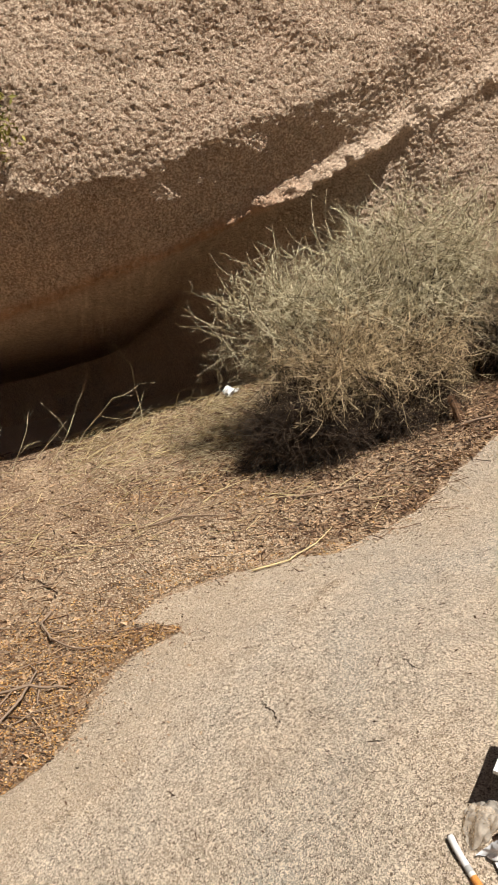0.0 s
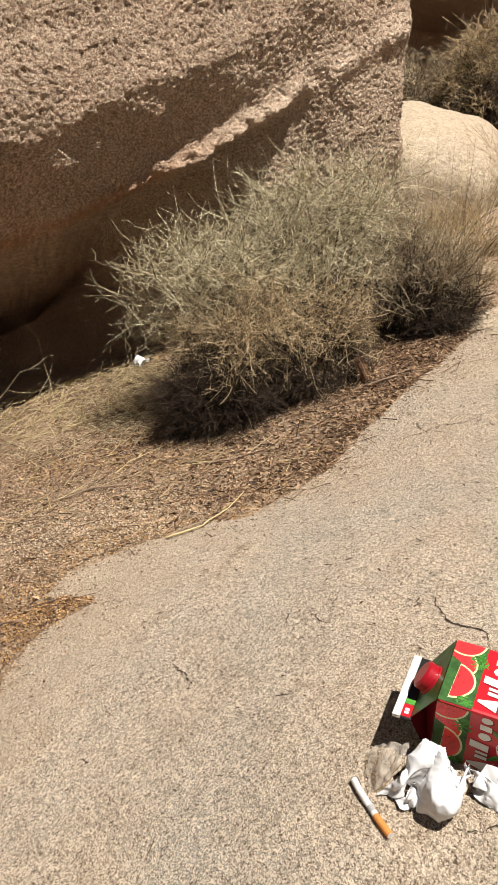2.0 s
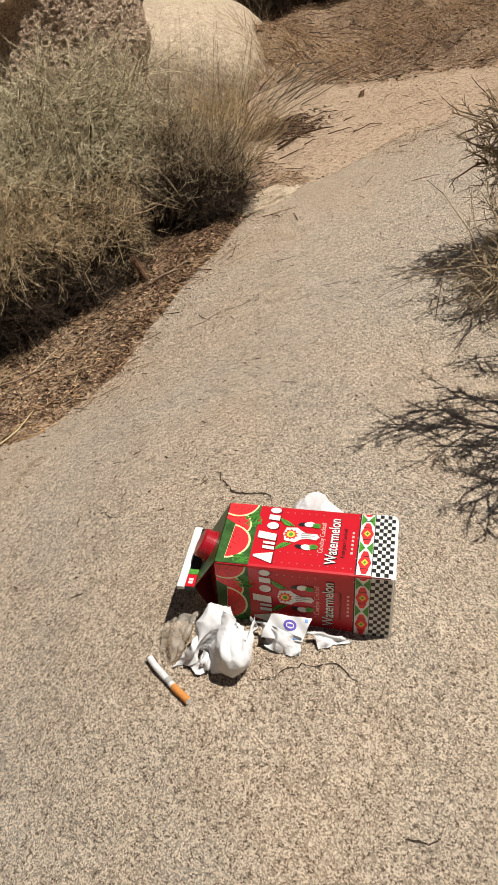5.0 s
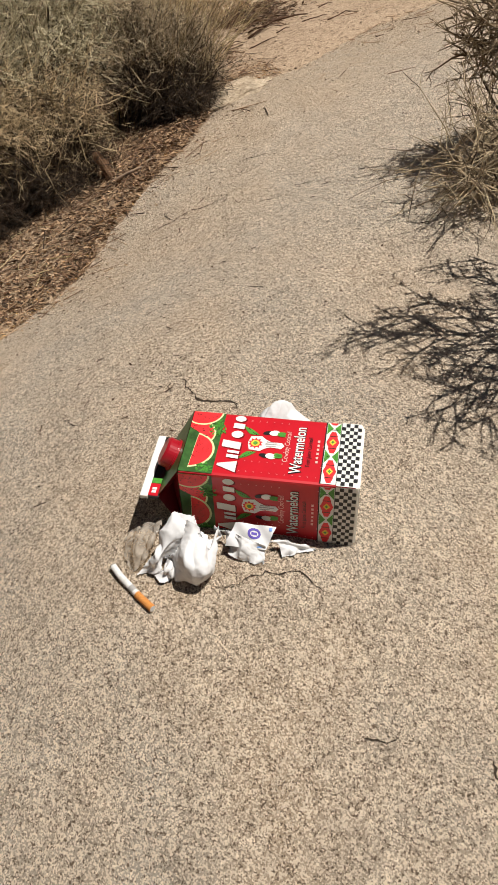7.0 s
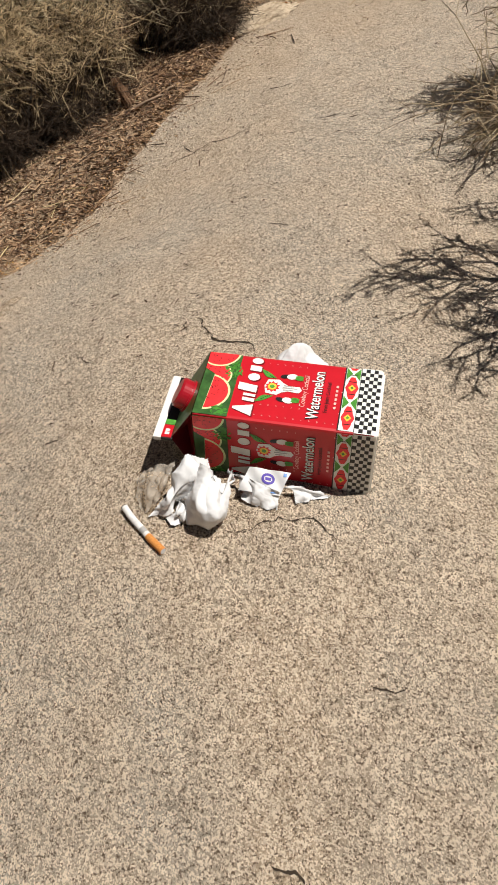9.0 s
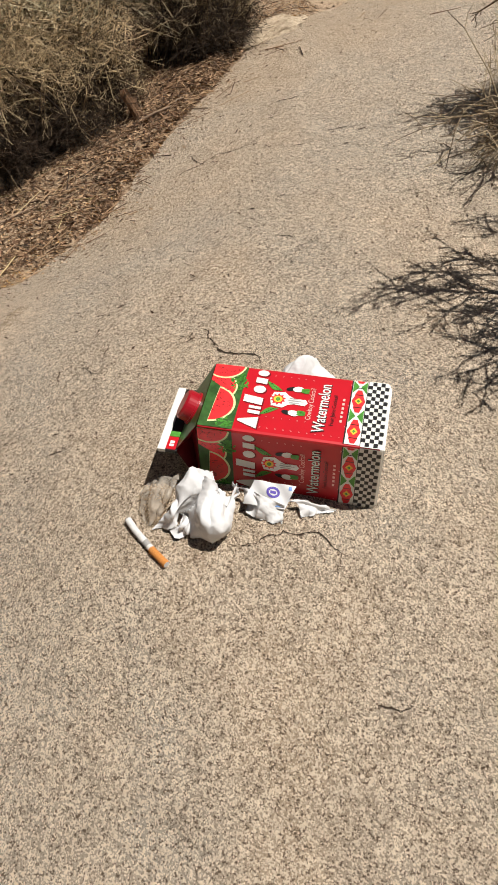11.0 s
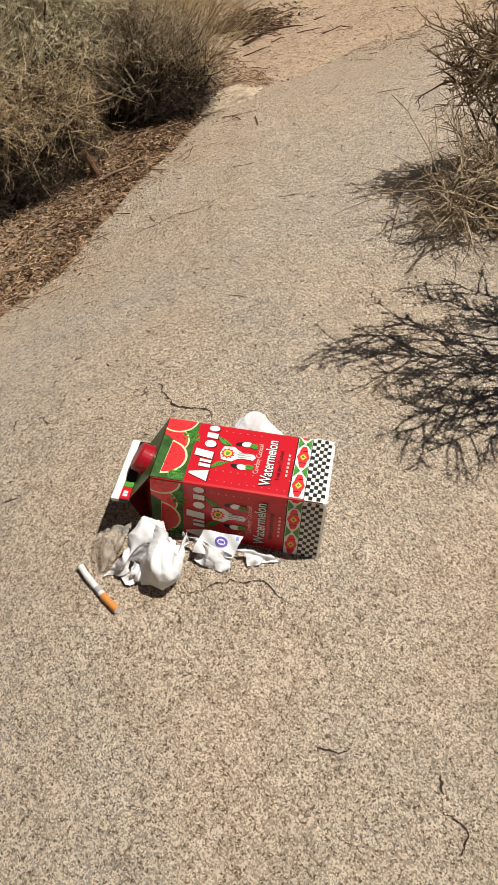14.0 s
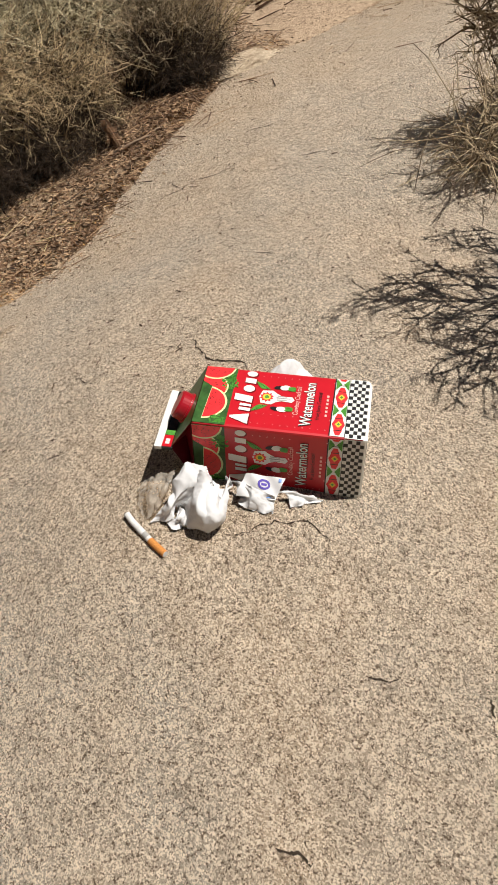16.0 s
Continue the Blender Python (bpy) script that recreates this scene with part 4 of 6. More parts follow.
def ink(name, polys, material, side, lift, label=""):
    """Flat inked shapes: polygons of (u, p) in metres, one mesh, lifted above the panel."""
    m = panel_matrix(side)
    verts, faces = [], []
    for poly in polys:
        i = len(verts)
        verts += [m @ Vector((u, p, lift)) for u, p in poly]
        a = sum(poly[k][0] * poly[(k + 1) % len(poly)][1] - poly[(k + 1) % len(poly)][0] * poly[k][1] for k in range(len(poly)))
        idx = list(range(i, i + len(poly)))
        faces.append(idx if a > 0 else idx[::-1])
    ob = mesh_ob(name, verts, faces, material, body)
    if label:
        ob["label"] = label
    return ob


def rect(u0, u1, p0, p1):
    return [(u0, p0), (u1, p0), (u1, p1), (u0, p1)]


def halfdisc(cu, cp, r, a0, a1, n=22):
    return [(cu + r * math.cos(a0 + (a1 - a0) * k / n), cp + r * math.sin(a0 + (a1 - a0) * k / n)) for k in range(n + 1)]


def disc(cu, cp, ru, rp, n=14, turn=0.0):
    out = []
    for k in range(n):
        a = 2 * math.pi * k / n
        x, y = ru * math.cos(a), rp * math.sin(a)
        out.append((cu + x * math.cos(turn) - y * math.sin(turn), cp + x * math.sin(turn) + y * math.cos(turn)))
    return out


def lettering(name, body_text, size, u, p, material, side, lift, label="", stretch=1.0, bold=0.0):
    """Text that reads across the panel (from p=0 upwards), letter tops towards the shoulder."""
    cu = bpy.data.curves.new(name, "FONT")
    cu.body, cu.size, cu.offset = body_text, 1.0, bold
    tmp = bpy.data.objects.new(name, cu)
    scene.collection.objects.link(tmp)
    dg = bpy.context.evaluated_depsgraph_get()
    me = bpy.data.meshes.new_from_object(tmp.evaluated_get(dg))
    bpy.data.objects.remove(tmp)
    bpy.data.curves.remove(cu)
    xs = [v.co.x for v in me.vertices]
    k = size / max(max(xs) - min(xs), 1e-6)
    m = panel_matrix(side)
    x0 = min(xs)
    for v in me.vertices:
        v.co = m @ Vector((u - v.co.y * k * stretch, p + (v.co.x - x0) * k, lift))
    me.materials.clear()
    me.materials.append(material)
    ob = new(name, me)
    ob.parent = body
    if label:
        ob["label"] = label
    return ob


def print_panel(side):
    A, B, C_, D = 0.0004, 0.0006, 0.0008, 0.0010
    rng = np.random.RandomState(5 if side == "top" else 6)
    ink("leaf_ground", [rect(0.0008, 0.0375, 0.0015, W - 0.0015)], M_GREEN, side, A)
    # melon slices
    slices = ((0.010, 0.060, 0.0215, -0.5, 2.7), (0.008, 0.034, 0.0265, -1.5, 1.4), (0.012, 0.0965, 0.0235, -3.05, -0.05))
    for n, (cu, cp, r, a0, a1) in enumerate(slices):
        L = 0.00015 * n

        def cut(poly):
            return [(max(0.001, u), min(max(0.0018, p), W - 0.0018)) for u, p in poly]
        ink("melon_rind", [cut(halfdisc(cu, cp, r, a0, a1))], M_RIND, side, B + L)
        ink("melon_slice", [cut(halfdisc(cu, cp, r * 0.91, a0 + 0.03, a1 - 0.03))], M_MELON, side, B + L + 0.0001, "red melon slice with dark seeds")
        seeds = []
        for _ in range(26):
            a, q = rng.uniform(a0 + 0.2, a1 - 0.2), r * rng.uniform(0.3, 0.78)
            u, p = cu + q * math.cos(a), cp + q * math.sin(a)
            if 0.003 < u and 0.004 < p < W - 0.004:
                seeds.append(disc(u, p, 0.0008, 0.0005, 6, a))
        tagged(ink("seed_print", seeds, M_SEED, side, B + L + 0.0002), kind="stuff")
    # feathery green leaves
    for cu, cp in ((0.029, 0.077), (0.027, 0.010), (0.033, 0.068)):
        lv = []
        for _ in range(26):
            a, q = rng.rand() * 6.283, 0.0085 * math.sqrt(rng.rand())
            lv.append(disc(cu + q * math.cos(a), min(max(cp + q * math.sin(a), 0.004), W - 0.004), 0.0026, 0.0010, 7, rng.rand() * 3.14))
        tagged(ink("leaf_print", lv, M_LEAFPRINT, side, C_), kind="stuff")
    # brand mark: seven plain white shapes over a dark red shade
    u0, u1 = 0.0405, 0.0615
    um = u1 - 0.0125

    def bar(p0, wd, tall, lean=0.0):
        top = u1 - tall
        return [(u1, p0), (u1, p0 + wd), (top, p0 + wd + lean), (top, p0 + lean)]
    marks = [[(u1, 0.0060), (u1, 0.0225), (u0, 0.0172), (u0, 0.0142)], bar(0.0262, 0.0048, 0.0130, 0.001), bar(0.0335, 0.0038, 0.0130, 0.001),
             bar(0.0400, 0.0105, 0.0205, 0.003), disc((u1 + um) / 2, 0.0630, 0.0066, 0.0056, 16), bar(0.0718, 0.0080, 0.0125, 0.001),
             disc((u1 + um) / 2, 0.0880, 0.0062, 0.0046, 16)]
    tagged(ink("mark_shadow", [[(u + 0.0016, p - 0.0010) for u, p in q] for q in marks], M_SHADE, side, B), kind="stuff")
    for q in marks:
        ink("brand_mark", [q], M_WHITE, side, C_, "plain white shape of the brand mark")
    # emblem: white plain shape, rayed flower, green horns and feather shapes
    cu, cp = 0.078, 0.052
    em = [(cu - 0.007, cp - 0.010), (cu + 0.005, cp - 0.0115), (cu + 0.010, cp - 0.007), (cu + 0.016, cp - 0.0045), (cu + 0.028, cp - 0.0055), (cu + 0.031, cp - 0.001),
          (cu + 0.028, cp + 0.0035), (cu + 0.016, cp + 0.0035), (cu + 0.010, cp + 0.007), (cu + 0.005, cp + 0.0115), (cu - 0.007, cp + 0.010), (cu - 0.0095, cp)]
    ink("emblem", [em], M_WHITE, side, B, "white printed emblem with rayed flower")
    for j, (a, b, wd) in enumerate(((0.010, 0.026, 0.0011), (0.011, 0.022, 0.0009), (0.011, 0.022, 0.0009))):
        off = (0, 0.0032, -0.0034)[j]
        ink("emblem_stroke", [[(cu + a, cp + off - wd), (cu + b, cp + off * 0.8 - wd * 0.4), (cu + b, cp + off * 0.8 + wd * 0.4), (cu + a, cp + off + wd)]], M_GREYPRINT, side, C_)
    star = []
    for k in range(20):
        a, q = 2 * math.pi * k / 20, 0.0085 if k % 2 else 0.0058
        star.append((cu - 0.001 + q * math.cos(a), cp + q * math.sin(a)))
    ink("flower_print", [star], M_MELON, side, C_)
    ink("flower_centre", [disc(cu - 0.001, cp, 0.0048, 0.0048)], M_YELLOW, side, C_ + 0.0001)
    ink("flower_eye", [disc(cu - 0.001, cp, 0.0025, 0.0028)], M_LEAFPRINT, side, C_ + 0.0002)
    for sg in (1, -1):
        horn = []
        for k in range(9):
            t = k / 8
            horn.append((cu - 0.004 - 0.013 * t, cp + sg * (0.013 + 0.012 * t - 0.004 * math.sin(3.14 * t))))
        for k in range(8, -1, -1):
            t = k / 8
            horn.append((cu - 0.004 - 0.013 * t + 0.006 * (1 - t), cp + sg * (0.013 + 0.012 * t + 0.002 * math.sin(3.14 * t))))
        ink("leaf_curve", [horn], M_LEAFPRINT, side, B)
        tagged(ink("dot_print", [disc(cu - 0.0035 - 0.0105 * t + 0.0022 * (1 - t), cp + sg * (0.013 + 0.012 * t - 0.001 * math.sin(3.14 * t)), 0.0007, 0.0007, 6) for t in (0.05, 0.2, 0.35, 0.5, 0.65, 0.8)], M_BLACK, side, C_), kind="stuff")
        ink("feather_dark", [disc(cu + 0.011, cp + sg * 0.0175, 0.006, 0.003, 12, 0.25 * sg)], M_BLACK, side, B)
        ink("feather_white", [disc(cu + 0.018, cp + sg * 0.0178, 0.006, 0.0042, 12, 0.2 * sg)], M_WHITE, side, C_)
        ink("feather_tip", [disc(cu + 0.026, cp + sg * (0.0165 + 0.002 * j), 0.0048, 0.0016, 10, 0.1 * j) for j in (-1, 0, 1)], M_LEAFPRINT, side, C_ + 0.0001)
    # small pale ticks over the red field
    ticks = []
    for j in range(66):
        u, p = 0.064 + 0.0082 * (j % 11) + 0.0041 * (j // 11 % 2), 0.008 + 0.0155 * (j // 11)
        if abs(p - cp) < 0.026 and u < 0.120 or 0.114 < u < 0.150 and 0.012 < p < 0.088:
            continue
        ticks.append([(u, p), (u + 0.0019, p + 0.0010), (u, p + 0.0020), (u + 0.0009, p + 0.0010)])
    tagged(ink("tick_print", ticks, M_PINKTXT, side, B), kind="stuff")
    # lettering
    lettering("small_lettering", "Cowboy Cocktail", 0.046, 0.1145, 0.028, M_PINKTXT, side, B, "pale small flavour lettering", 1.25)
    lettering("lettering_shadow", "Watermelon", 0.072, 0.1305, 0.0108, M_BLACK, side, B, "black outline of lettering", 1.3, 0.035)
    lettering("lettering", "Watermelon", 0.070, 0.130, 0.012, M_WHITE, side, D, "white flavour lettering", 1.3, 0.012)
    lettering("small_lettering", "Fruit Juice Cocktail", 0.044, 0.1388, 0.024, M_BLACK, side, B, "dark small lettering", 1.1)
    ink("fine_print", [rect(0.1445, 0.147, 0.030 + 0.0062 * k, 0.0335 + 0.0062 * k) for k in range(6)], M_PINKTXT, side, B, "row of fine print bars")
    # patterned band
    ink("band_line", [rect(0.1515, 0.1528, 0.002, W - 0.002)], M_BLACK, side, B)
    ink("band", [rect(0.1528, 0.1685, 0.002, W - 0.002)], M_WHITE, side, A, "white band with red diamonds and green triangles")
    bu = (0.1528 + 0.1685) / 2
    dia, core, eye, tri = [], [], [], []
    for k in range(-1, 3):
        c = 0.020 + 0.0435 * k

        def band_clip(poly):
            return [(u, min(max(p, 0.0022), W - 0.0022)) for u, p in poly]
        if -0.015 < c < W + 0.015:
            half = [(0.0072, 0.0), (0.0045, 0.0075), (0.0045, 0.0100), (0.0022, 0.0165)]
            ring = [(bu - u, c + p) for u, p in half] + [(bu + u, c + p) for u, p in half[::-1]]
            ring += [(bu + u, c - p) for u, p in half[1:]] + [(bu - u, c - p) for u, p in half[:0:-1]]
            dia.append(band_clip(ring))
        if 0.004 < c < W - 0.004:
            core.append([(bu - 0.0040, c), (bu, c - 0.0052), (bu + 0.0040, c), (bu, c + 0.0052)])
            eye.append([(bu - 0.0019, c), (bu, c - 0.0024), (bu + 0.0019, c), (bu, c + 0.0024)])
        e = c + 0.02175
        if 0.004 < e < W - 0.004:
            for sg in (1, -1):
                tri.append(band_clip([(bu + sg * 0.0074, e - 0.0100), (bu + sg * 0.0008, e), (bu + sg * 0.0074, e + 0.0100)]))
                tri.append(band_clip([(bu + sg * 0.0052, e - 0.0012), (bu + sg * 0.0052, e + 0.0012), (bu + sg * 0.0004, e)]))
    for q in dia:
        ink("diamond", [q], M_MELON, side, B)
        mid = (min(p for _, p in q) + max(p for _, p in q)) / 2
        for sg in (1, -1):
            e = mid + sg * 0.0092
            if 0.004 < e < W - 0.004:
                ink("diamond_line", [rect(bu - 0.0042, bu + 0.0042, e - 0.0005, e + 0.0005)], M_BLACK, side, C_)
    for q in core:
        ink("diamond_core", [q], M_YELLOW, side, C_)
    for q in eye:
        ink("diamond_eye", [q], M_LEAFPRINT, side, C_ + 0.0001)
    for q in tri:
        ink("triangle", [q], M_LEAFPRINT, side, B)
    ink("band_line", [rect(0.1685, 0.1692, 0.002, W - 0.002)], M_BLACK, side, B)
    # chequered foot
    ink("chequer_ground", [rect(0.1692, LEN - 0.0030, 0.0005, W - 0.0005)], M_WHITE, side, A)
    ncol, nrow = 5, 17
    du, dp = (LEN - 0.002 - 0.1692) / ncol, (W - 0.003) / nrow
    ch = [rect(0.1692 + i * du, 0.1692 + (i + 1) * du, 0.0015 + j * dp, 0.0015 + (j + 1) * dp) for i in range(ncol) for j in range(nrow) if (i + j) % 2]
    ink("chequer_print", ch, M_BLACK, side, B, "black and white chequered border")


print_panel("top")
print_panel("front")
bm = bmesh.new()
add_box(bm, LEN - 0.001, LEN + 0.0012, 0.003, W - 0.003, 0.003, W - 0.003, 0.0006)
part("base_panel", bm, M_CARTON_IN, carton, "white folded carton base")

# ---- litter round the carton ----


def crumple(name, size, seed, material, m, ridge=0.5, n=40, fold=6, scale=0.6, label="", cat="paper"):
    """A crumpled sheet: a grid folded along random creases and pinched, with thickness."""
    rng = np.random.RandomState(seed)
    g = np.linspace(-0.5, 0.5, n)
    X, Y = np.meshgrid(g, g)
    V = np.stack([X * size[0], Y * size[1], np.zeros_like(X)], -1).reshape(-1, 3)
    V += rng.normal(size=V.shape) * 0.0004
    s = max(size)
    for _ in range(fold):
        rnd_dir(rng)
        c = rng.normal(size=3) * s * 0.16
        ax = rnd_dir(rng, -0.2)
        ax[2] *= 0.45
        ax /= np.linalg.norm(ax)
        q = np.cross(ax, rnd_dir(rng))
        q /= np.linalg.norm(q)
        side = (V - c) @ q
        ang = rng.uniform(0.5, 1.7) * rng.choice([-1, 1])
        t = np.clip(side / (s * 0.06), 0, 1) * ang
        D = V - c
        par = (D @ ax)[:, None] * ax
        per = D - par
        V = c + par + per * np.cos(t)[:, None] + np.cross(ax, per) * np.sin(t)[:, None]
    for i in range(len(V)):
        p = Vector(V[i] / s * 4.5) + Vector((seed, 0, 0))
        V[i, 2] += ridge * s * 0.25 * (0.5 - abs(noise.noise(p))) + ridge * s * 0.12 * (0.5 - abs(noise.noise(p * 2.3)))
    V[:, 2] -= np.percentile(V[:, 2], 4)
    V[:, 2] = np.where(V[:, 2] < 0, V[:, 2] * 0.1, V[:, 2])
    V[:, :2] -= V[:, :2].mean(0)
    ob = mesh_ob(name, V * scale, grid_faces(n, n), material, smooth=False)
    ob.modifiers.new("thickness", "SOLIDIFY").thickness = 0.0003
    ob.matrix_world = m
    return tagged(ob, label, cat)


def catmull(P, t):
    """Smooth curve through the points P (n, 3) at t in 0..n-1."""
    n = len(P)
    i = np.clip(np.floor(t).astype(int), 0, n - 2)
    u = (t - i)[:, None]
    a, b, c, d = P[np.maximum(i - 1, 0)], P[i], P[i + 1], P[np.minimum(i + 2, n - 1)]
    return 0.5 * (2 * b + (c - a) * u + (2 * a - 5 * b + 4 * c - d) * u ** 2 + (3 * b - a - 3 * c + d) * u ** 3)


def folded(cage, seed, wrinkle=0.0018, fine=0.0003, n=84, pleat=0.0):
    """A soft sheet hung over a few control points (x, y, height over the slab), with pleats and wrinkles."""
    rng = np.random.RandomState(seed)
    C = np.array([[(x, y, float(slab_z(x, y)) + h) for x, y, h in row] for row in cage])
    across = np.stack([catmull(C[r], np.linspace(0, C.shape[1] - 1, n)) for r in range(C.shape[0])])
    G = np.stack([catmull(across[:, k], np.linspace(0, C.shape[0] - 1, n)) for k in range(n)], 1)
    du, dv = np.gradient(G, axis=0), np.gradient(G, axis=1)
    N = np.cross(du, dv)
    N /= np.maximum(np.linalg.norm(N, axis=-1, keepdims=True), 1e-9)
    off = Vector(rng.rand(3) * 50)
    uu = np.linspace(0, 1, n)
    tall = rng.uniform(0.1, 1.0, (10, 5)) * np.where(np.arange(10) % 2, 1, -1)[:, None] * np.where(rng.rand(10, 5) < 0.28, -0.8, 1)
    knots = np.linspace(-0.3, 1.4, 10) + rng.uniform(-0.07, 0.07, 10)
    ranks = np.stack([catmull(np.repeat(tall[j][:, None], 3, 1), np.linspace(0, 4, n))[:, 0] for j in range(10)])
    D = np.empty((n, n))
    for i in range(n):
        for k in range(n):
            p = Vector(G[i, k]) * 75 + off
            drift = 0.16 * noise.noise(Vector((uu[i] * 1.5, uu[k] * 2.2, 3.0)) + off)
            D[i, k] = pleat * float(np.interp(uu[i] + 0.16 * (uu[k] - 0.5) + drift, knots, ranks[:, k])) - 1.5 * wrinkle * (abs(noise.noise(p * 0.7)) - 0.2) - 0.5 * wrinkle * abs(noise.noise(p * 1.9 + off)) + fine * noise.noise(p * 2.5)
    V = (G + N * D[..., None]).reshape(-1, 3)
    edge = rng.normal(size=(n, n, 3)) * 0.0004
    edge[1:-1, 1:-1] = 0
    V = V + edge.reshape(-1, 3)
    floor_z = slab_z(V[:, 0], V[:, 1]) + 0.0015
    V[:, 2] = np.maximum(V[:, 2], floor_z)
    return V, grid_faces(n, n)


def sheets(name, label, cat, cages, material, thick=0.0004, **kw):
    """One thing made of folded sheets that hang together."""
    vs, fs, n0 = [], [], 0
    for k, cage in enumerate(cages):
        v, f = folded(cage, len(label) + 7 * k, **kw)
        vs.append(v)
        fs.append(np.array(f) + n0)
        n0 += len(v)
    V = np.concatenate(vs)
    base = Vector(V.mean(0))
    base.z = V[:, 2].min()
    ob = mesh_ob(name, V - np.array(base), list(map(tuple, np.concatenate(fs))), material, smooth=True)
    ob.location = base
    if thick:
        ob.modifiers.new("thickness", "SOLIDIFY").thickness = thick
    return tagged(ob, label, cat)


LEFT_LIMB = [[(0.441, 0.826, 0.003), (0.446, 0.825, 0.012), (0.454, 0.827, 0.016)], [(0.455, 0.814, 0.006), (0.458, 0.812, 0.022), (0.466, 0.828, 0.026)],
             [(0.472, 0.816, 0.014), (0.473, 0.812, 0.036), (0.476, 0.831, 0.036)], [(0.490, 0.810, 0.020), (0.490, 0.808, 0.042), (0.490, 0.835, 0.050)], [(0.505, 0.800, 0.030), (0.508, 0.800, 0.042), (0.508, 0.826, 0.040)]]
BODY = [[(0.474, 0.820, 0.012), (0.480, 0.807, 0.032), (0.500, 0.818, 0.050)], [(0.479, 0.797, 0.006), (0.488, 0.778, 0.040), (0.511, 0.806, 0.044)],
        [(0.494, 0.782, 0.004), (0.500, 0.766, 0.034), (0.518, 0.802, 0.034)], [(0.509, 0.785, 0.004), (0.512, 0.784, 0.018), (0.528, 0.803, 0.043)]]
WING = [[(0.498, 0.812, 0.030), (0.506, 0.800, 0.046)], [(0.512, 0.800, 0.012), (0.519, 0.792, 0.030)], [(0.522, 0.806, 0.010), (0.531, 0.807, 0.036)]]
PETAL = [[(0.458, 0.816, 0.002), (0.464, 0.809, 0.012), (0.474, 0.816, 0.012)], [(0.466, 0.804, 0.002), (0.470, 0.801, 0.014), (0.480, 0.806, 0.014)], [(0.484, 0.802, 0.002), (0.486, 0.799, 0.010), (0.490, 0.806, 0.012)]]
sheets("crumpled_tissue", "bunched soft white tissue lying against the carton", "tissue", (LEFT_LIMB, BODY, WING, PETAL), M_PAPER, pleat=0.0064)
DRAPE = [[(0.535, 0.817, 0.020), (0.542, 0.811, 0.010), (0.540, 0.801, 0.002)], [(0.545, 0.805, 0.024), (0.548, 0.797, 0.018), (0.550, 0.788, 0.002)],
         [(0.558, 0.793, 0.022), (0.558, 0.786, 0.016), (0.562, 0.777, 0.002)], [(0.575, 0.782, 0.014), (0.573, 0.778, 0.009), (0.569, 0.773, 0.002)]]
sheets("napkin", "torn white napkin flap draped on the granite", "napkin", (DRAPE,), M_PAPER, pleat=0.0040)
TAIL = [[(0.581, 0.787, 0.012), (0.590, 0.780, 0.010), (0.590, 0.772, 0.002)], [(0.592, 0.783, 0.013), (0.600, 0.776, 0.010), (0.601, 0.770, 0.002)],
        [(0.606, 0.777, 0.009), (0.612, 0.773, 0.007), (0.615, 0.770, 0.002)], [(0.620, 0.773, 0.005), (0.626, 0.770, 0.004), (0.630, 0.768, 0.002)]]
sheets("torn_tissue", "torn strip of white tissue under the carton", "tissue", (TAIL,), M_PAPER, pleat=0.0030)
FILM = [[(0.441, 0.877, 0.003), (0.437, 0.860, 0.004), (0.435, 0.839, 0.002)], [(0.451, 0.880, 0.010), (0.447, 0.850, 0.020), (0.439, 0.832, 0.002)],
        [(0.466, 0.868, 0.016), (0.460, 0.838, 0.026), (0.447, 0.829, 0.010)], [(0.485, 0.864, 0.018), (0.473, 0.842, 0.026), (0.464, 0.836, 0.016)]]
sheets("plastic_film", "wrinkled clear beige plastic film scrap", "plastic film", (FILM,), M_FILM, 0.0, wrinkle=0.004, fine=0.0006, pleat=0.0025)
BUNCH = [[(0.640, 0.962, 0.002), (0.652, 0.982, 0.010), (0.672, 0.998, 0.002)], [(0.634, 0.946, 0.028), (0.660, 0.957, 0.048), (0.688, 0.968, 0.030)],
         [(0.664, 0.925, 0.002), (0.688, 0.937, 0.016), (0.712, 0.947, 0.002)]]
sheets("crumpled_tissue", "crumpled white tissue behind the carton", "tissue", (BUNCH,), M_PAPER, pleat=0.0045)

# printed napkin corner leaning on the carton: x along the top edge, y down its slope
nap = tagged(new("napkin"), "white paper napkin corner with violet emblem", "napkin")
NO = Vector((0.552, 0.811, float(slab_z(0.552, 0.811)) + 0.027))
NX = (Vector((0.593, 0.788, float(slab_z(0.593, 0.788)) + 0.026)) - NO).normalized()
NY = Vector((0.561, 0.781, float(slab_z(0.561, 0.781)) + 0.016)) - NO
NY = (NY - NX * NY.dot(NX)).normalized()
NZ = NY.cross(NX)
nap.matrix_world = Matrix(((NX.x, NY.x, NZ.x, NO.x), (NX.y, NY.y, NZ.y, NO.y), (NX.z, NY.z, NZ.z, NO.z), (0, 0, 0, 1)))


def nap_z(x, y):
    return 0.0030 * np.sin(95 * x + 60 * y + 1.0) + 0.0016 * np.sin(230 * x - 190 * y) - 6.0 * y * y


def nap_sheet(name, x0, x1, y0, y1, lift, material, parent, skew=0.0, n=20, hole=None):
    gx = np.linspace(x0, x1, n)
    X, Y = np.meshgrid(gx, np.linspace(y0, y1, n))
    X = X + skew * Y
    V = np.stack([X, Y, nap_z(X, Y) + lift], -1).reshape(-1, 3)
    return mesh_ob(name, V, grid_faces(n, n), material, parent, smooth=True)


sheet_ob = nap_sheet("sheet", 0.0, 0.045, 0.0, 0.026, 0.0, M_PAPER, nap, -0.35)


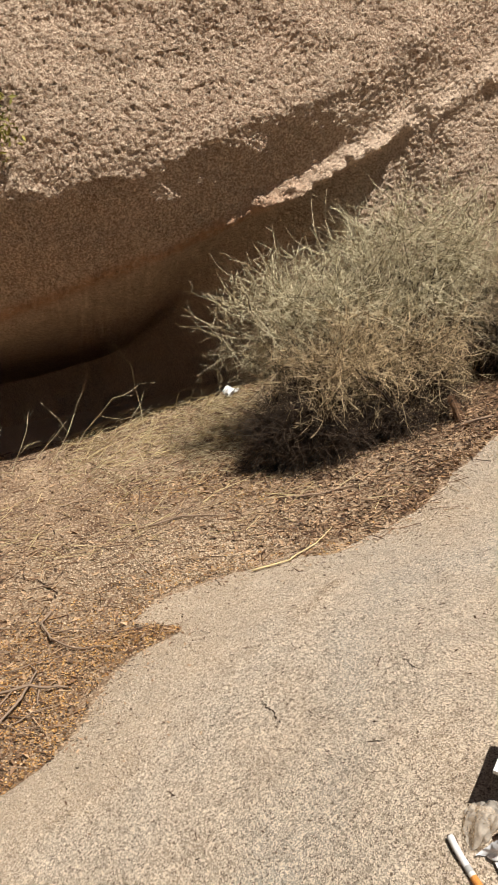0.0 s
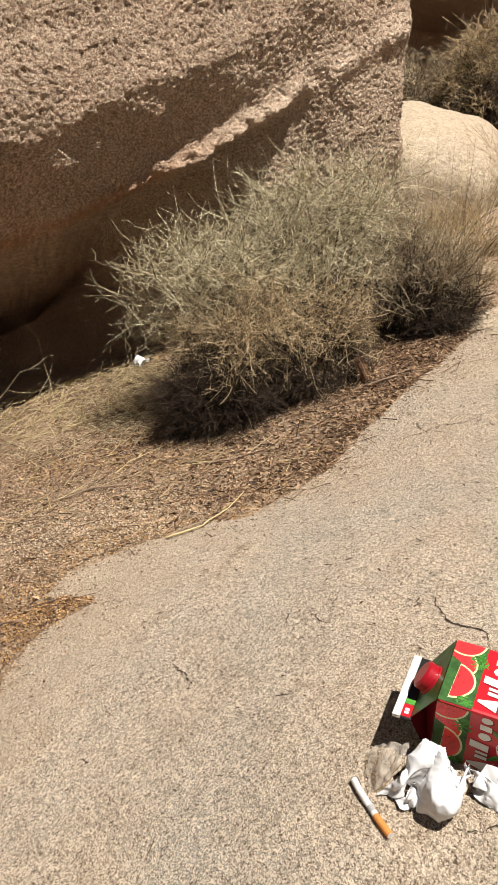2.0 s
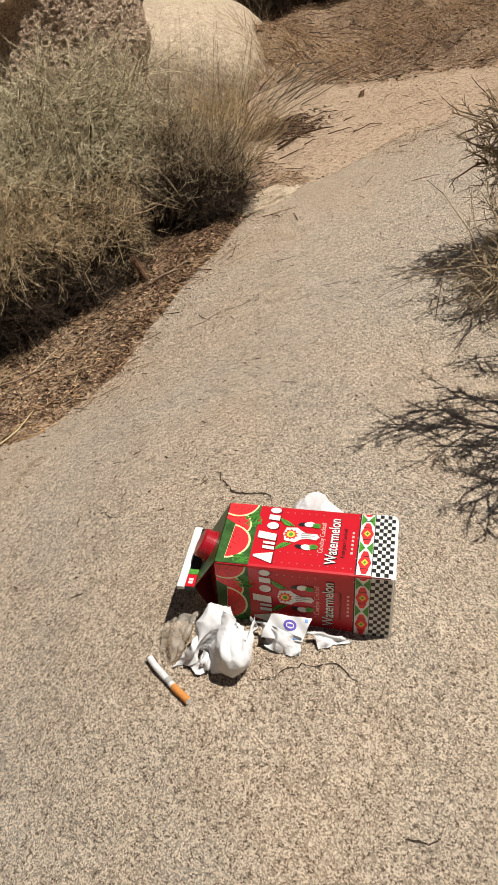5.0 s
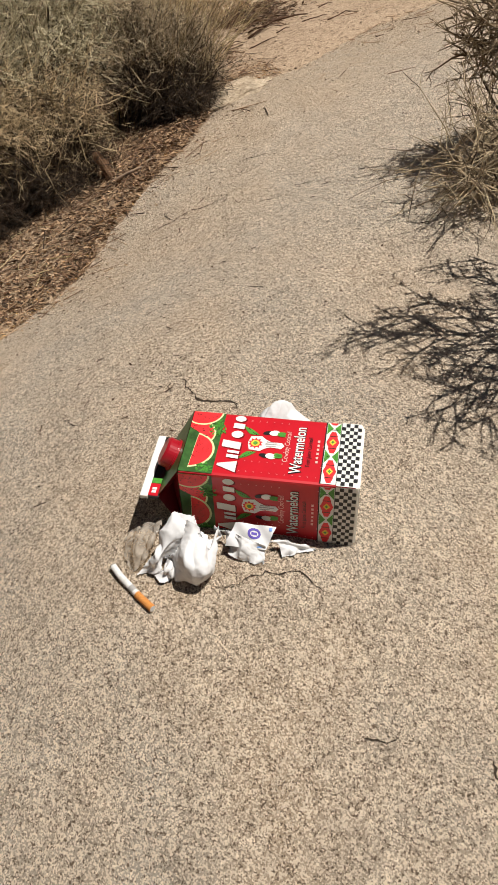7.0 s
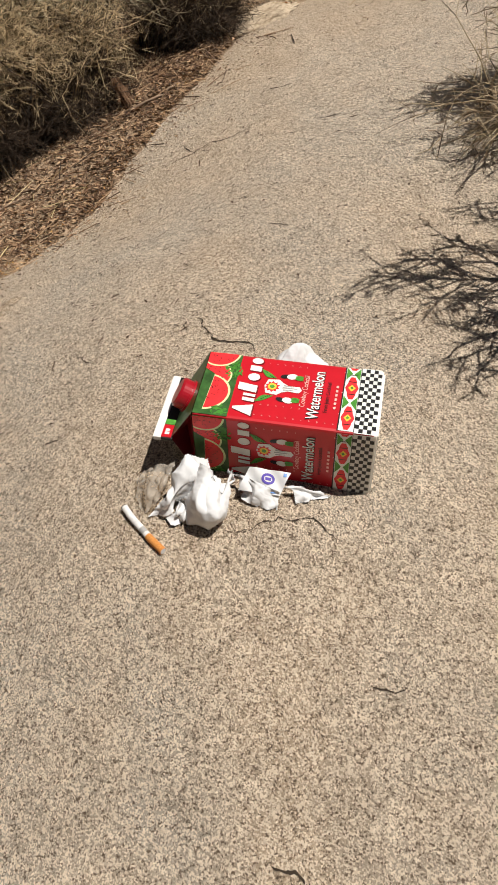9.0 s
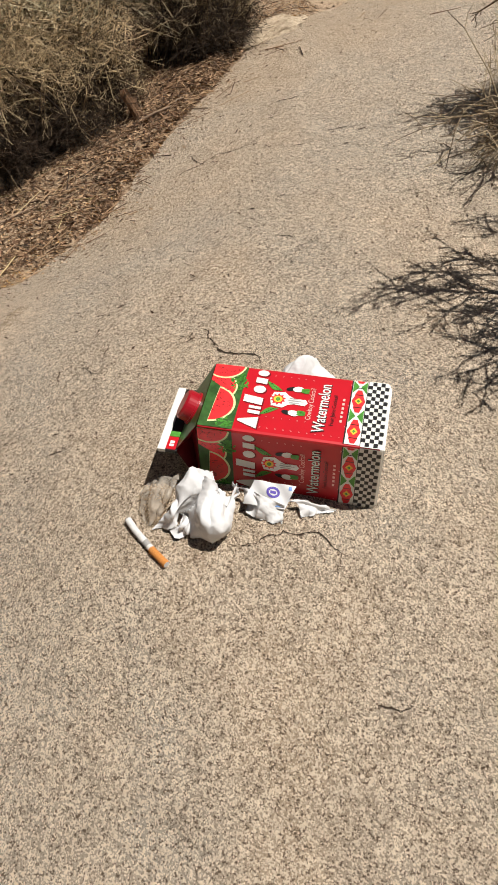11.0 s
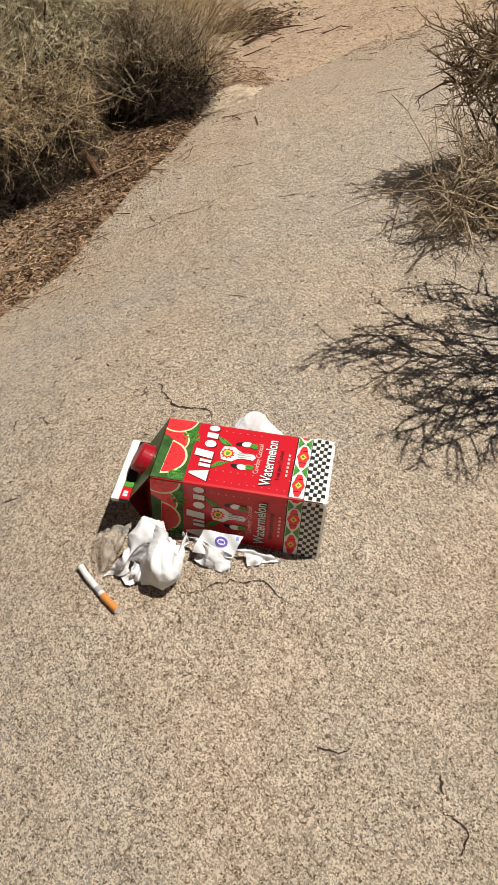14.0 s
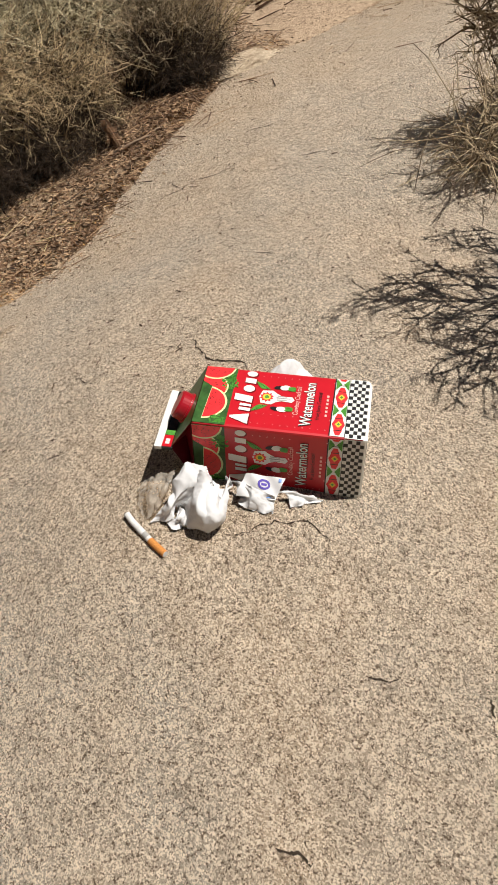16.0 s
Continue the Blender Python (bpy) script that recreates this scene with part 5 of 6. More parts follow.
def ring_ob(name, r0, r1, cx, cy, lift, material, parent):
    n = 24
    vs, fs = [], []
    for k in range(n):
        a = 2 * math.pi * k / n
        for rr in (r0, r1):
            x, y = cx + rr[0] * math.cos(a), cy + rr[1] * math.sin(a)
            vs.append((x, y, float(nap_z(x, y)) + lift))
        j = (k + 1) % n
        fs.append((2 * k, 2 * j, 2 * j + 1, 2 * k + 1))
    return mesh_ob(name, vs, fs, material, parent)


ring_ob("violet_ring", (0.0070, 0.0060), (0.0044, 0.0035), 0.0215, 0.010, 0.0006, M_PURPLE, sheet_ob)
nap_sheet("violet_bar", 0.0185, 0.0245, 0.0085, 0.0115, 0.0006, M_PURPLE, sheet_ob, 0.0, 4)
nap_sheet("blue_bar", 0.024, 0.031, 0.021, 0.0245, 0.0006, M_BLUE, sheet_ob, 0.0, 5)
nap_sheet("violet_bar", 0.014, 0.022, 0.0185, 0.0205, 0.0006, M_PURPLE, sheet_ob, 0.0, 5)
nap_sheet("blue_bar", 0.0375, 0.041, 0.002, 0.006, 0.0006, M_BLUE, sheet_ob, 0.0, 5)

# cigarette
A = Vector((0.4195, 0.853, float(slab_z(0.4195, 0.853)) + 0.0042))
B = Vector((0.4435, 0.780, float(slab_z(0.4435, 0.780)) + 0.0042))
cig = tagged(new("cigarette"), "bent white cigarette with orange cork filter", "cigarette")
cig.location = A


def cig_part(name, t0, t1, r, material, label="", segs=14, rings=8, wob=0.0):
    ax = (B - A)
    u = ax.normalized().cross(Vector((0, 0, 1))).normalized()
    pts, rad = [], []
    for k in range(rings + 1):
        t = t0 + (t1 - t0) * k / rings
        bend = 0.0022 * math.sin(t * math.pi)
        pts.append(ax * t + u * bend + u * wob * math.sin(9 * t))
        rad.append(r * (1 - 0.10 * wob * 1000 * abs(math.sin(14 * t))))
    v, f = tube(pts, rad, segs)
    return mesh_ob(name, v, f, material, cig, smooth=False, label=label)


cig_part("paper_tube", 0.02, 0.66, 0.0040, M_CIG, "creased white paper tube", wob=0.0004)
cig_part("filter", 0.66, 1.0, 0.0042, M_FILTER, "orange cork-patterned filter")
cig_part("smudged_ring", 0.50, 0.60, 0.00405, M_GREYPRINT, "grey smudged ring round the paper", rings=3, wob=0.0004)
cig_part("tobacco", 0.0, 0.022, 0.0034, M_ASH, "dark tobacco end", rings=2)
cig_part("filter_end", 0.999, 1.004, 0.0036, M_CIG, "white filter face", rings=1)


# ---- cracks in the slab ----
def crack(points, width, seed):
    rng = np.random.RandomState(seed)
    pts, wx, wy = [], 0.0, 0.0
    for (ax, ay), (bx, by) in zip(points, points[1:]):
        n = max(2, int(math.hypot(bx - ax, by - ay) / 0.0030))
        for k in range(n):
            t = k / n
            wx, wy = 0.75 * wx + rng.normal() * 0.0014, 0.75 * wy + rng.normal() * 0.0014
            pts.append((ax + (bx - ax) * t + wx, ay + (by - ay) * t + wy))
    pts.append(points[-1])
    verts, faces = [], []
    n = len(pts)
    for i, (x, y) in enumerate(pts):
        a, b = pts[max(i - 1, 0)], pts[min(i + 1, n - 1)]
        d = np.array([b[0] - a[0], b[1] - a[1]])
        d /= max(np.linalg.norm(d), 1e-6)
        w = 0.95 * width * (0.35 + 0.65 * math.sin(math.pi * min(max((i + 0.5) / n, 0.06), 0.94))) * rng.uniform(0.2, 1.3)
        for s in (-0.5, 0.5):
            qx, qy = x - d[1] * w * s, y + d[0] * w * s
            verts.append((qx, qy, float(slab_z(qx, qy)) + 0.0012))
    faces = [(2 * i, 2 * i + 1, 2 * i + 3, 2 * i + 2) for i in range(n - 1)]
    return mesh_ob("crack", verts, faces, M_CRACK, slab)


for k, (pts, w) in enumerate((
        ([(0.606, 1.16), (0.600, 1.131), (0.603, 1.092), (0.620, 1.072), (0.638, 1.065), (0.644, 1.053), (0.641, 1.037)], 0.0040),
        ([(0.582, 1.168), (0.577, 1.137)], 0.0018),
        ([(0.519, 0.766), (0.536, 0.768), (0.554, 0.767), (0.576, 0.757), (0.602, 0.750), (0.613, 0.737), (0.620, 0.717)], 0.0017),
        ([(0.228, 1.205), (0.236, 1.175), (0.246, 1.165), (0.252, 1.138)], 0.0032),
        ([(0.595, 0.585), (0.612, 0.574), (0.625, 0.575)], 0.0022),
        ([(0.696, 0.519), (0.691, 0.502)], 0.0026), ([(0.678, 0.494), (0.693, 0.476), (0.693, 0.467), (0.679, 0.452)], 0.0018),
        ([(0.455, 0.495), (0.475, 0.482), (0.482, 0.470)], 0.0026),
        ([(0.74, 1.86), (0.80, 1.845), (0.84, 1.85), (0.88, 1.82), (0.93, 1.825)], 0.0026),
        ([(0.79, 1.37), (0.806, 1.36), (0.812, 1.34)], 0.0028),
        ([(0.79, 1.53), (0.81, 1.52)], 0.004), ([(1.03, 1.72), (1.07, 1.70)], 0.004), ([(0.95, 1.72), (0.99, 1.70)], 0.003),
        ([(1.0, 1.96), (1.06, 1.93)], 0.004), ([(0.80, 1.90), (0.805, 1.84)], 0.003),
        ([(0.43, 1.20), (0.44, 1.17), (0.45, 1.16)], 0.002), ([(0.36, 1.04), (0.375, 1.03)], 0.002))):
    crack(pts, w, 100 + k)

# flat dark marks painted for the small shadows of chips and pits in the slab
rng = np.random.RandomState(77)
pv, pf = [], []
for _ in range(1000):
    x, y = rng.uniform(-0.1, 1.7), 0.35 + 2.1 * rng.rand() ** 0.7
    if rim_distance(x, y) < 0.04:
        continue
    th, L, wd = rng.normal() * 0.7, rng.uniform(0.001, 0.006) * (0.45 + 1.2 * min(max(0, y - 0.7), 0.9)), rng.uniform(0.0004, 0.0012) * (0.4 + 1.2 * min(max(0, y - 0.5), 0.9))
    i = len(pv)
    for k, (a, b) in enumerate(((-1, 0), (-0.3, -1), (0.5, -0.6), (1, 0.2), (0.3, 0.8), (-0.5, 0.5))):
        a, b = a * L * rng.uniform(0.7, 1.2), b * wd * rng.uniform(0.6, 1.3)
        qx, qy = x + a * math.cos(th) - b * math.sin(th), y + a * math.sin(th) + b * math.cos(th)
        pv.append((qx, qy, float(slab_z(qx, qy)) + 0.0012))
    pf.append(tuple(range(i, i + 6)))
tagged(mesh_ob("chip_shade_marks", pv, pf, M_CRACK, slab), kind="stuff")

# ---- loose sticks and bark ----


def stick(points, r, label, material=None, seed=0, name="stick"):
    rng = np.random.RandomState(seed)
    pts = []
    for i, (x, y, h) in enumerate(points):
        zz = max(float(dirt(x, y)), float(slab_z(x, y)))
        pts.append(Vector((x, y, zz + h + r * 0.7)))
    fine = []
    for a, b in zip(pts, pts[1:]):
        for k in range(4):
            fine.append(a.lerp(b, k / 4) + Vector(rng.normal(size=3) * r * 0.35))
    fine.append(pts[-1])
    n = len(fine)
    base = fine[0].copy()
    v, f = tube([p - base for p in fine], [r * (1 - 0.6 * i / n) * rng.uniform(0.85, 1.15) for i in range(n)], 6)
    ob = mesh_ob(name, v, f, material or M_WOOD, smooth=True)
    ob.location = base
    return tagged(ob, label, "stick")


stick([(-0.19, 1.70, 0), (-0.20, 1.62, 0.012), (-0.17, 1.56, 0.01), (-0.11, 1.50, 0.006), (-0.04, 1.485, 0.004)], 0.0029, "curved dark dead branch lying on soil", None, 1)
stick([(-0.30, 1.18, 0), (-0.22, 1.27, 0.01), (-0.175, 1.36, 0.015), (-0.17, 1.45, 0.01), (-0.20, 1.50, 0.0)], 0.0030, "curved grey dead branch lying on soil", None, 2)
stick([(-0.24, 1.40, 0.01), (-0.17, 1.395, 0.016), (-0.10, 1.385, 0.006)], 0.0032, "pale broken stick on leaf litter", None, 3)
stick([(-0.155, 1.41, 0.01), (-0.145, 1.35, 0.004)], 0.0026, "short broken twig on leaf litter", None, 4)
stick([(0.22, 1.70, 0.003), (0.30, 1.735, 0.004), (0.36, 1.80, 0.004), (0.40, 1.86, 0.004)], 0.0024, "long thin pale twig across the slab's rim", M_GRASS, 5)
stick([(-0.03, 2.02, 0.0), (0.05, 2.03, 0.004), (0.16, 2.0, 0.004)], 0.003, "thin dry stick on soil", None, 6)
stick([(1.36, 2.80, 0), (1.45, 2.80, 0.015), (1.55, 2.76, 0.012)], 0.0042, "dark dead branch on the sandy path", M_BARK, 7)
stick([(1.38, 2.84, 0.005), (1.44, 2.76, 0.012)], 0.0035, "broken dark branch on the sandy path", M_BARK, 8)
stick([(0.30, 2.05, 0), (0.38, 2.02, 0.004), (0.47, 2.04, 0.002)], 0.003, "thin brown stick before the shrub", None, 9)
stick([(0.74, 2.17, 0.0), (0.80, 2.15, 0.006), (0.86, 2.17, 0.004)], 0.004, "brown stick beside the bark stump", None, 10)


def bark_chunk(x, y, h, r, lean, seed, label):
    """A splintered upright chunk of bark: ridged, flattened, ragged at the top."""
    rng = np.random.RandomState(seed)
    sides, rings = 18, 9
    ridge = rng.uniform(0.72, 1.2, sides)
    ragged = rng.uniform(0.72, 1.08, sides)
    vs = []
    for j in range(rings):
        t = j / (rings - 1)
        for k in range(sides):
            a = 2 * math.pi * k / sides
            q = r * ridge[k] * (1.25 - 0.7 * t) * rng.uniform(0.92, 1.08)
            vs.append((q * math.cos(a) + lean[0] * t * h, 0.6 * q * math.sin(a) + lean[1] * t * h, -0.012 + h * t * (1 + (ragged[k] - 1) * t)))
    fs = [(j * sides + k, j * sides + (k + 1) % sides, (j + 1) * sides + (k + 1) % sides, (j + 1) * sides + k) for j in range(rings - 1) for k in range(sides)]
    fs.append(tuple((rings - 1) * sides + k for k in range(sides)))
    ob = mesh_ob("bark_chunk", vs, fs, M_WOODBARK)
    ob.location = (x, y, float(dirt(x, y)))
    return tagged(ob, label, "bark")


bark_chunk(0.762, 2.19, 0.070, 0.014, (-0.55, 0.2), 11, "upright splintered chunk of brown bark")
bark_chunk(0.735, 2.215, 0.055, 0.014, (0.3, 0.2), 13, "short pale chunk of bark beside another")
bark_chunk(1.80, 3.06, 0.035, 0.012, (0.2, 0.0), 12, "small dark bark stump on the sandy path")

srng = np.random.RandomState(88)
for k in range(22):
    x, y, L = srng.uniform(1.38, 1.66), srng.uniform(3.18, 3.50), srng.uniform(0.07, 0.16)
    stick([(x, y, 0.004), (x + L * 0.9, y + L * srng.uniform(0.1, 0.5), srng.uniform(0.01, 0.05)), (x + L * 1.9, y + L * srng.uniform(0.1, 0.8), srng.uniform(0.01, 0.07))],
          srng.uniform(0.0016, 0.0028), "grey-brown dead stalk leaning over the sandy path", M_GREY, 400 + k)
for k in range(9):
    a, c, d = 1.22 + 0.05 * k, 2.84 - 0.05 * (k * 7 % 5) + 0.02 * (k % 3), 0.03 + 0.012 * (k * 5 % 4)
    stick([(a, c, 0.002), (a + d, c - 0.35 * d + 0.03 * (k % 2), 0.008), (a + 1.5 * d, c - 0.2 * d, 0.003)], 0.0019, "thin dark broken twig on the sandy path", M_BARK, 300 + k)

# white scrap in the hollow's mouth
crumple("paper_scrap", (0.08, 0.06), 44, M_PAPER, pose(0.155, 2.72, float(dirt(0.155, 2.72)), 0, 0, 20), 0.6, 24, 6, 0.7, "dirty white paper scrap at the hollow's mouth", "paper")

# ---- ground litter ----


def scatter(rng, n, box, keep):
    out = []
    while len(out) < n:
        x = rng.uniform(box[0], box[1], 4000)
        y = rng.uniform(box[2], box[3], 4000)
        k = keep(x, y) > rng.rand(4000)
        out += list(zip(x[k], y[k]))
    return np.array(out[:n])


def on_dirt(x, y):
    sd = rim_distance(x, y) + 0.012 * wave(x, y, 22, 5)
    return np.where((sd < 0.004) & (y < face_y(x) + 0.5), 0.35 + 0.65 * np.clip(0.5 + wave(x, y, 7, 12), 0, 1), 0)


def corner_fall(x, y):
    """Leaf fall in the gully's corner, thinning out up the bank."""
    return on_dirt(x, y) * (1 - smooth(1.42, 1.76, y + 0.10 * wave(x, y, 7, 63)))


def shrub_mulch(x, y):
    """Mulch beside the shrub, thinning out towards the gully."""
    return on_dirt(x, y) * smooth(0.08, 0.52, x + 0.12 * wave(x, y, 6, 64)) * smooth(1.7, 1.9, y)


def grit_patch(x, y):
    """Pale grit between litter and slab, with a loose outline."""
    return on_dirt(x, y) * np.exp(-((x - 0.05) / 0.30) ** 2 - ((y - 1.84) / 0.17) ** 2 + 0.5 * wave(x, y, 8, 65))


def flakes(name, pts, size, seed, material, label, lift=0.001, long=1.6, fn=dirt):
    """Small curled flakes of leaf and husk: folded quads."""
    rng = np.random.RandomState(seed)
    n = len(pts)
    z = fn(pts[:, 0], pts[:, 1]) + lift
    c = np.stack([pts[:, 0], pts[:, 1], z], -1)
    a = rng.normal(size=(n, 3)) * np.array([1, 1, 0.35])
    a /= np.linalg.norm(a, axis=1, keepdims=True)
    b = np.cross(rng.normal(size=(n, 3)) * np.array([0.5, 0.5, 0.1]) + np.array([0, 0, 1.0]), a)
    b /= np.linalg.norm(b, axis=1, keepdims=True)
    s = size * rng.uniform(0.5, 1.5, n)[:, None]
    nn = np.cross(a, b)
    v = np.stack([c - a * s * long, c + b * s * 0.6 + nn * s * 0.4, c + a * s * long, c - b * s * 0.6 + nn * s * 0.4], 1).reshape(-1, 3)
    i = np.arange(n)[:, None] * 4
    f = np.concatenate([np.concatenate([i, i + 1, i + 2], 1), np.concatenate([i, i + 2, i + 3], 1)])
    ob = mesh_ob(name, v, f, material)
    return tagged(ob, label, "litter", kind="stuff")


def straws(name, pts, length, r, seed, material, label, fn=dirt, lift=0.003):
    rng = np.random.RandomState(seed)
    n = len(pts)
    th = rng.rand(n) * 6.283
    L = length * rng.uniform(0.4, 1.5, n)
    z = fn(pts[:, 0], pts[:, 1]) + lift
    d = np.stack([np.cos(th) * L, np.sin(th) * L], -1) * 0.5
    e0, e1 = pts - d, pts + d
    z0, z1 = fn(e0[:, 0], e0[:, 1]) + lift * rng.uniform(0.3, 2.5, n), fn(e1[:, 0], e1[:, 1]) + lift * rng.uniform(0.3, 2.5, n)
    rr = r * rng.uniform(0.5, 1.3, n)
    v, f = sticks(np.stack([e0[:, 0], e0[:, 1], z0, e1[:, 0], e1[:, 1], z1, rr, rr * 0.6], -1), 3)
    ob = mesh_ob(name, v, f, material)
    return tagged(ob, label, "litter", kind="stuff")


rng = np.random.RandomState(7)
BOX = (-0.9, 1.3, 0.9, 2.8)
flakes("leaf_litter", scatter(rng, 46000, BOX, on_dirt), 0.0021, 1, M_LITTER, "brown leaf and husk litter on soil")


def near_rim(x, y):
    sd = rim_distance(x, y)
    return on_dirt(x, y) * np.clip(0.7 * np.exp(sd / 0.06) + 0.5 * (wave(x, y, 6, 31) > 0.4) + 0.9 * (y < 1.5), 0, 1)


flakes("ochre_litter", scatter(rng, 16000, BOX, near_rim), 0.0024, 2, M_ORANGE, "ochre fallen leaf bits along the slab's rim", 0.0015, 1.1)
straws("straw_litter", scatter(rng, 5200, BOX, on_dirt), 0.036, 0.0010, 3, M_LITTER, "dry brown straws and twigs on soil")
straws("straw_litter", scatter(rng, 450, (-0.8, 0.6, 1.9, 2.75), on_dirt), 0.08, 0.0011, 4, M_GRASS, "bleached straws on the soil bank")
straws("straw_litter", scatter(rng, 650, (-0.35, 0.34, 2.42, 2.74), on_dirt), 0.06, 0.0010, 28, M_GRASS, "golden straw heaped on the bank's crest", dirt, 0.008)
straws("twig_litter", scatter(rng, 420, BOX, on_dirt), 0.075, 0.0015, 5, M_WOOD, "weathered grey twigs strewn on soil")
flakes("bark_litter", scatter(rng, 2600, BOX, on_dirt), 0.0052, 25, M_LITTER, "brown bark chips and dead leaves on soil", 0.002, 1.8)
flakes("bark_litter", scatter(rng, 5200, (0.05, 1.05, 1.7, 2.4), shrub_mulch), 0.0036, 26, M_LITTER, "red-brown mulch of bark bits beside the shrub", 0.003, 1.9)
straws("twig_litter", scatter(rng, 500, (0.05, 1.05, 1.7, 2.4), shrub_mulch), 0.045, 0.0014, 27, M_LITTER, "brown broken twigs in the mulch")


flakes("dark_mulch", scatter(rng, 13000, BOX, on_dirt), 0.0024, 29, M_MULCH, "dark brown crumbled leaf mulch on soil", 0.0012, 1.5)
flakes("dark_mulch", scatter(rng, 22000, (-0.75, 0.15, 0.95, 1.85), corner_fall), 0.0021, 30, M_MULCH, "dark brown mulch in the gully's corner", 0.0022, 1.5)
flakes("dark_mulch", scatter(rng, 6000, (0.05, 1.05, 1.7, 2.4), shrub_mulch), 0.0030, 31, M_MULCH, "dark brown mulch under the shrub", 0.0030, 1.7)


def pebbles(name, pts, size, seed, material, label, fn=dirt):
    rng = np.random.RandomState(seed)
    o = np.array([(1, 0, 0), (-1, 0, 0), (0, 1, 0), (0, -1, 0), (0, 0, 1), (0, 0, -1)], float)
    fc = np.array([(0, 2, 4), (2, 1, 4), (1, 3, 4), (3, 0, 4), (2, 0, 5), (1, 2, 5), (3, 1, 5), (0, 3, 5)])
    n = len(pts)
    z = fn(pts[:, 0], pts[:, 1])
    s = size * np.minimum(np.exp(rng.normal(size=n) * 0.45), 1.8)
    v = o[None] * s[:, None, None] * rng.uniform(0.6, 1.2, (n, 6, 1)) + rng.normal(size=(n, 6, 3)) * s[:, None, None] * 0.15
    v[:, :, 2] *= 0.7
    v += np.stack([pts[:, 0], pts[:, 1], z + s * 0.3], -1)[:, None]
    f = (fc[None] + (np.arange(n) * 6)[:, None, None]).reshape(-1, 3)
    return tagged(mesh_ob(name, v.reshape(-1, 3), f, material), label, "gravel", kind="stuff")


pebbles("gravel", scatter(rng, 34000, BOX, on_dirt), 0.0019, 6, M_PEBBLE, "fine pale granite grit on soil")


def saddle(x, y):
    sd = rim_distance(x, y)
    return np.where((sd < 0.02) & (x > 0.95 + 0.2 * (y - 2.4)), 0.7, 0)


straws("straw_litter", scatter(rng, 130, (1.0, 2.6, 2.2, 4.2), saddle), 0.05, 0.0012, 8, M_LITTER, "dry straws strewn over the sandy path")


def twig_pile(x, y):
    return np.where(rim_distance(x, y) < -0.02, np.exp(-((x - 1.46) / 0.10) ** 2 - ((y - 3.02) / 0.13) ** 2), 0)


flakes("dark_mulch", scatter(rng, 1500, (1.2, 1.8, 2.7, 3.4), twig_pile), 0.0045, 32, M_MULCH, "dark heap of twig bits on the sandy path", 0.003, 2.0)
straws("twig_litter", scatter(rng, 160, (1.2, 1.8, 2.7, 3.4), twig_pile), 0.05, 0.0016, 33, M_MULCH, "dark broken twigs heaped on the sandy path", dirt, 0.006)
pebbles("gravel", scatter(rng, 7000, (1.0, 2.8, 2.2, 4.2), saddle), 0.0022, 9, M_PEBBLE, "coarse sandy grit on the path")


def rim_band(x, y):
    sd = rim_distance(x, y)
    return np.where(sd > -0.01, np.exp(-np.maximum(sd, 0) / (0.035 + 0.06 * smooth(0.9, 1.2, x))) * np.clip(0.5 + 0.9 * wave(x, y, 9, 51), 0, 1), 0)


pebbles("gravel", scatter(rng, 4200, (-0.3, 2.4, 1.0, 2.6), rim_band), 0.0017, 10, M_PEBBLE, "loose grit washed onto the slab's rim", slab_z)
flakes("leaf_litter", scatter(rng, 1100, (-0.3, 1.15, 1.0, 2.6), rim_band), 0.0024, 11, M_LITTER, "brown litter blown onto the slab's rim", 0.001, 1.6, slab_z)
straws("straw_litter", scatter(rng, 90, (0.2, 2.2, 1.6, 2.6), rim_band), 0.05, 0.0011, 12, M_LITTER, "dry straws blown onto the slab's rim", slab_z)




def bare_rock(x, y):
    return np.where(rim_distance(x, y) > 0.03, np.clip(0.45 + 0.8 * wave(x, y, 5, 58), 0.08, 1) * smooth(0.7, 1.3, y), 0)


straws("twig_bits", scatter(rng, 110, (0.1, 1.9, 0.7, 2.45), bare_rock), 0.013, 0.0009, 18, M_BARK, "tiny dark twig bits scattered over the slab", slab_z, 0.002)
flakes("leaf_bits", scatter(rng, 340, (0.0, 1.9, 0.7, 2.45), bare_rock), 0.0020, 19, M_BARK, "tiny dark leaf bits scattered over the slab", 0.002, 1.7, slab_z)
# pale crystal vein weathered proud of the slab
def vein(x, y):
    return np.exp(-(vein_distance(x, y) / 0.011) ** 2) * np.clip(0.4 + wave(x, y, 30, 61), 0, 1)


pebbles("crystal_grit", scatter(rng, 1300, (-0.1, 0.42, 1.05, 1.6), vein), 0.0009, 13, M_PEBBLE, "pale crystal grains of a vein in the slab", slab_z)

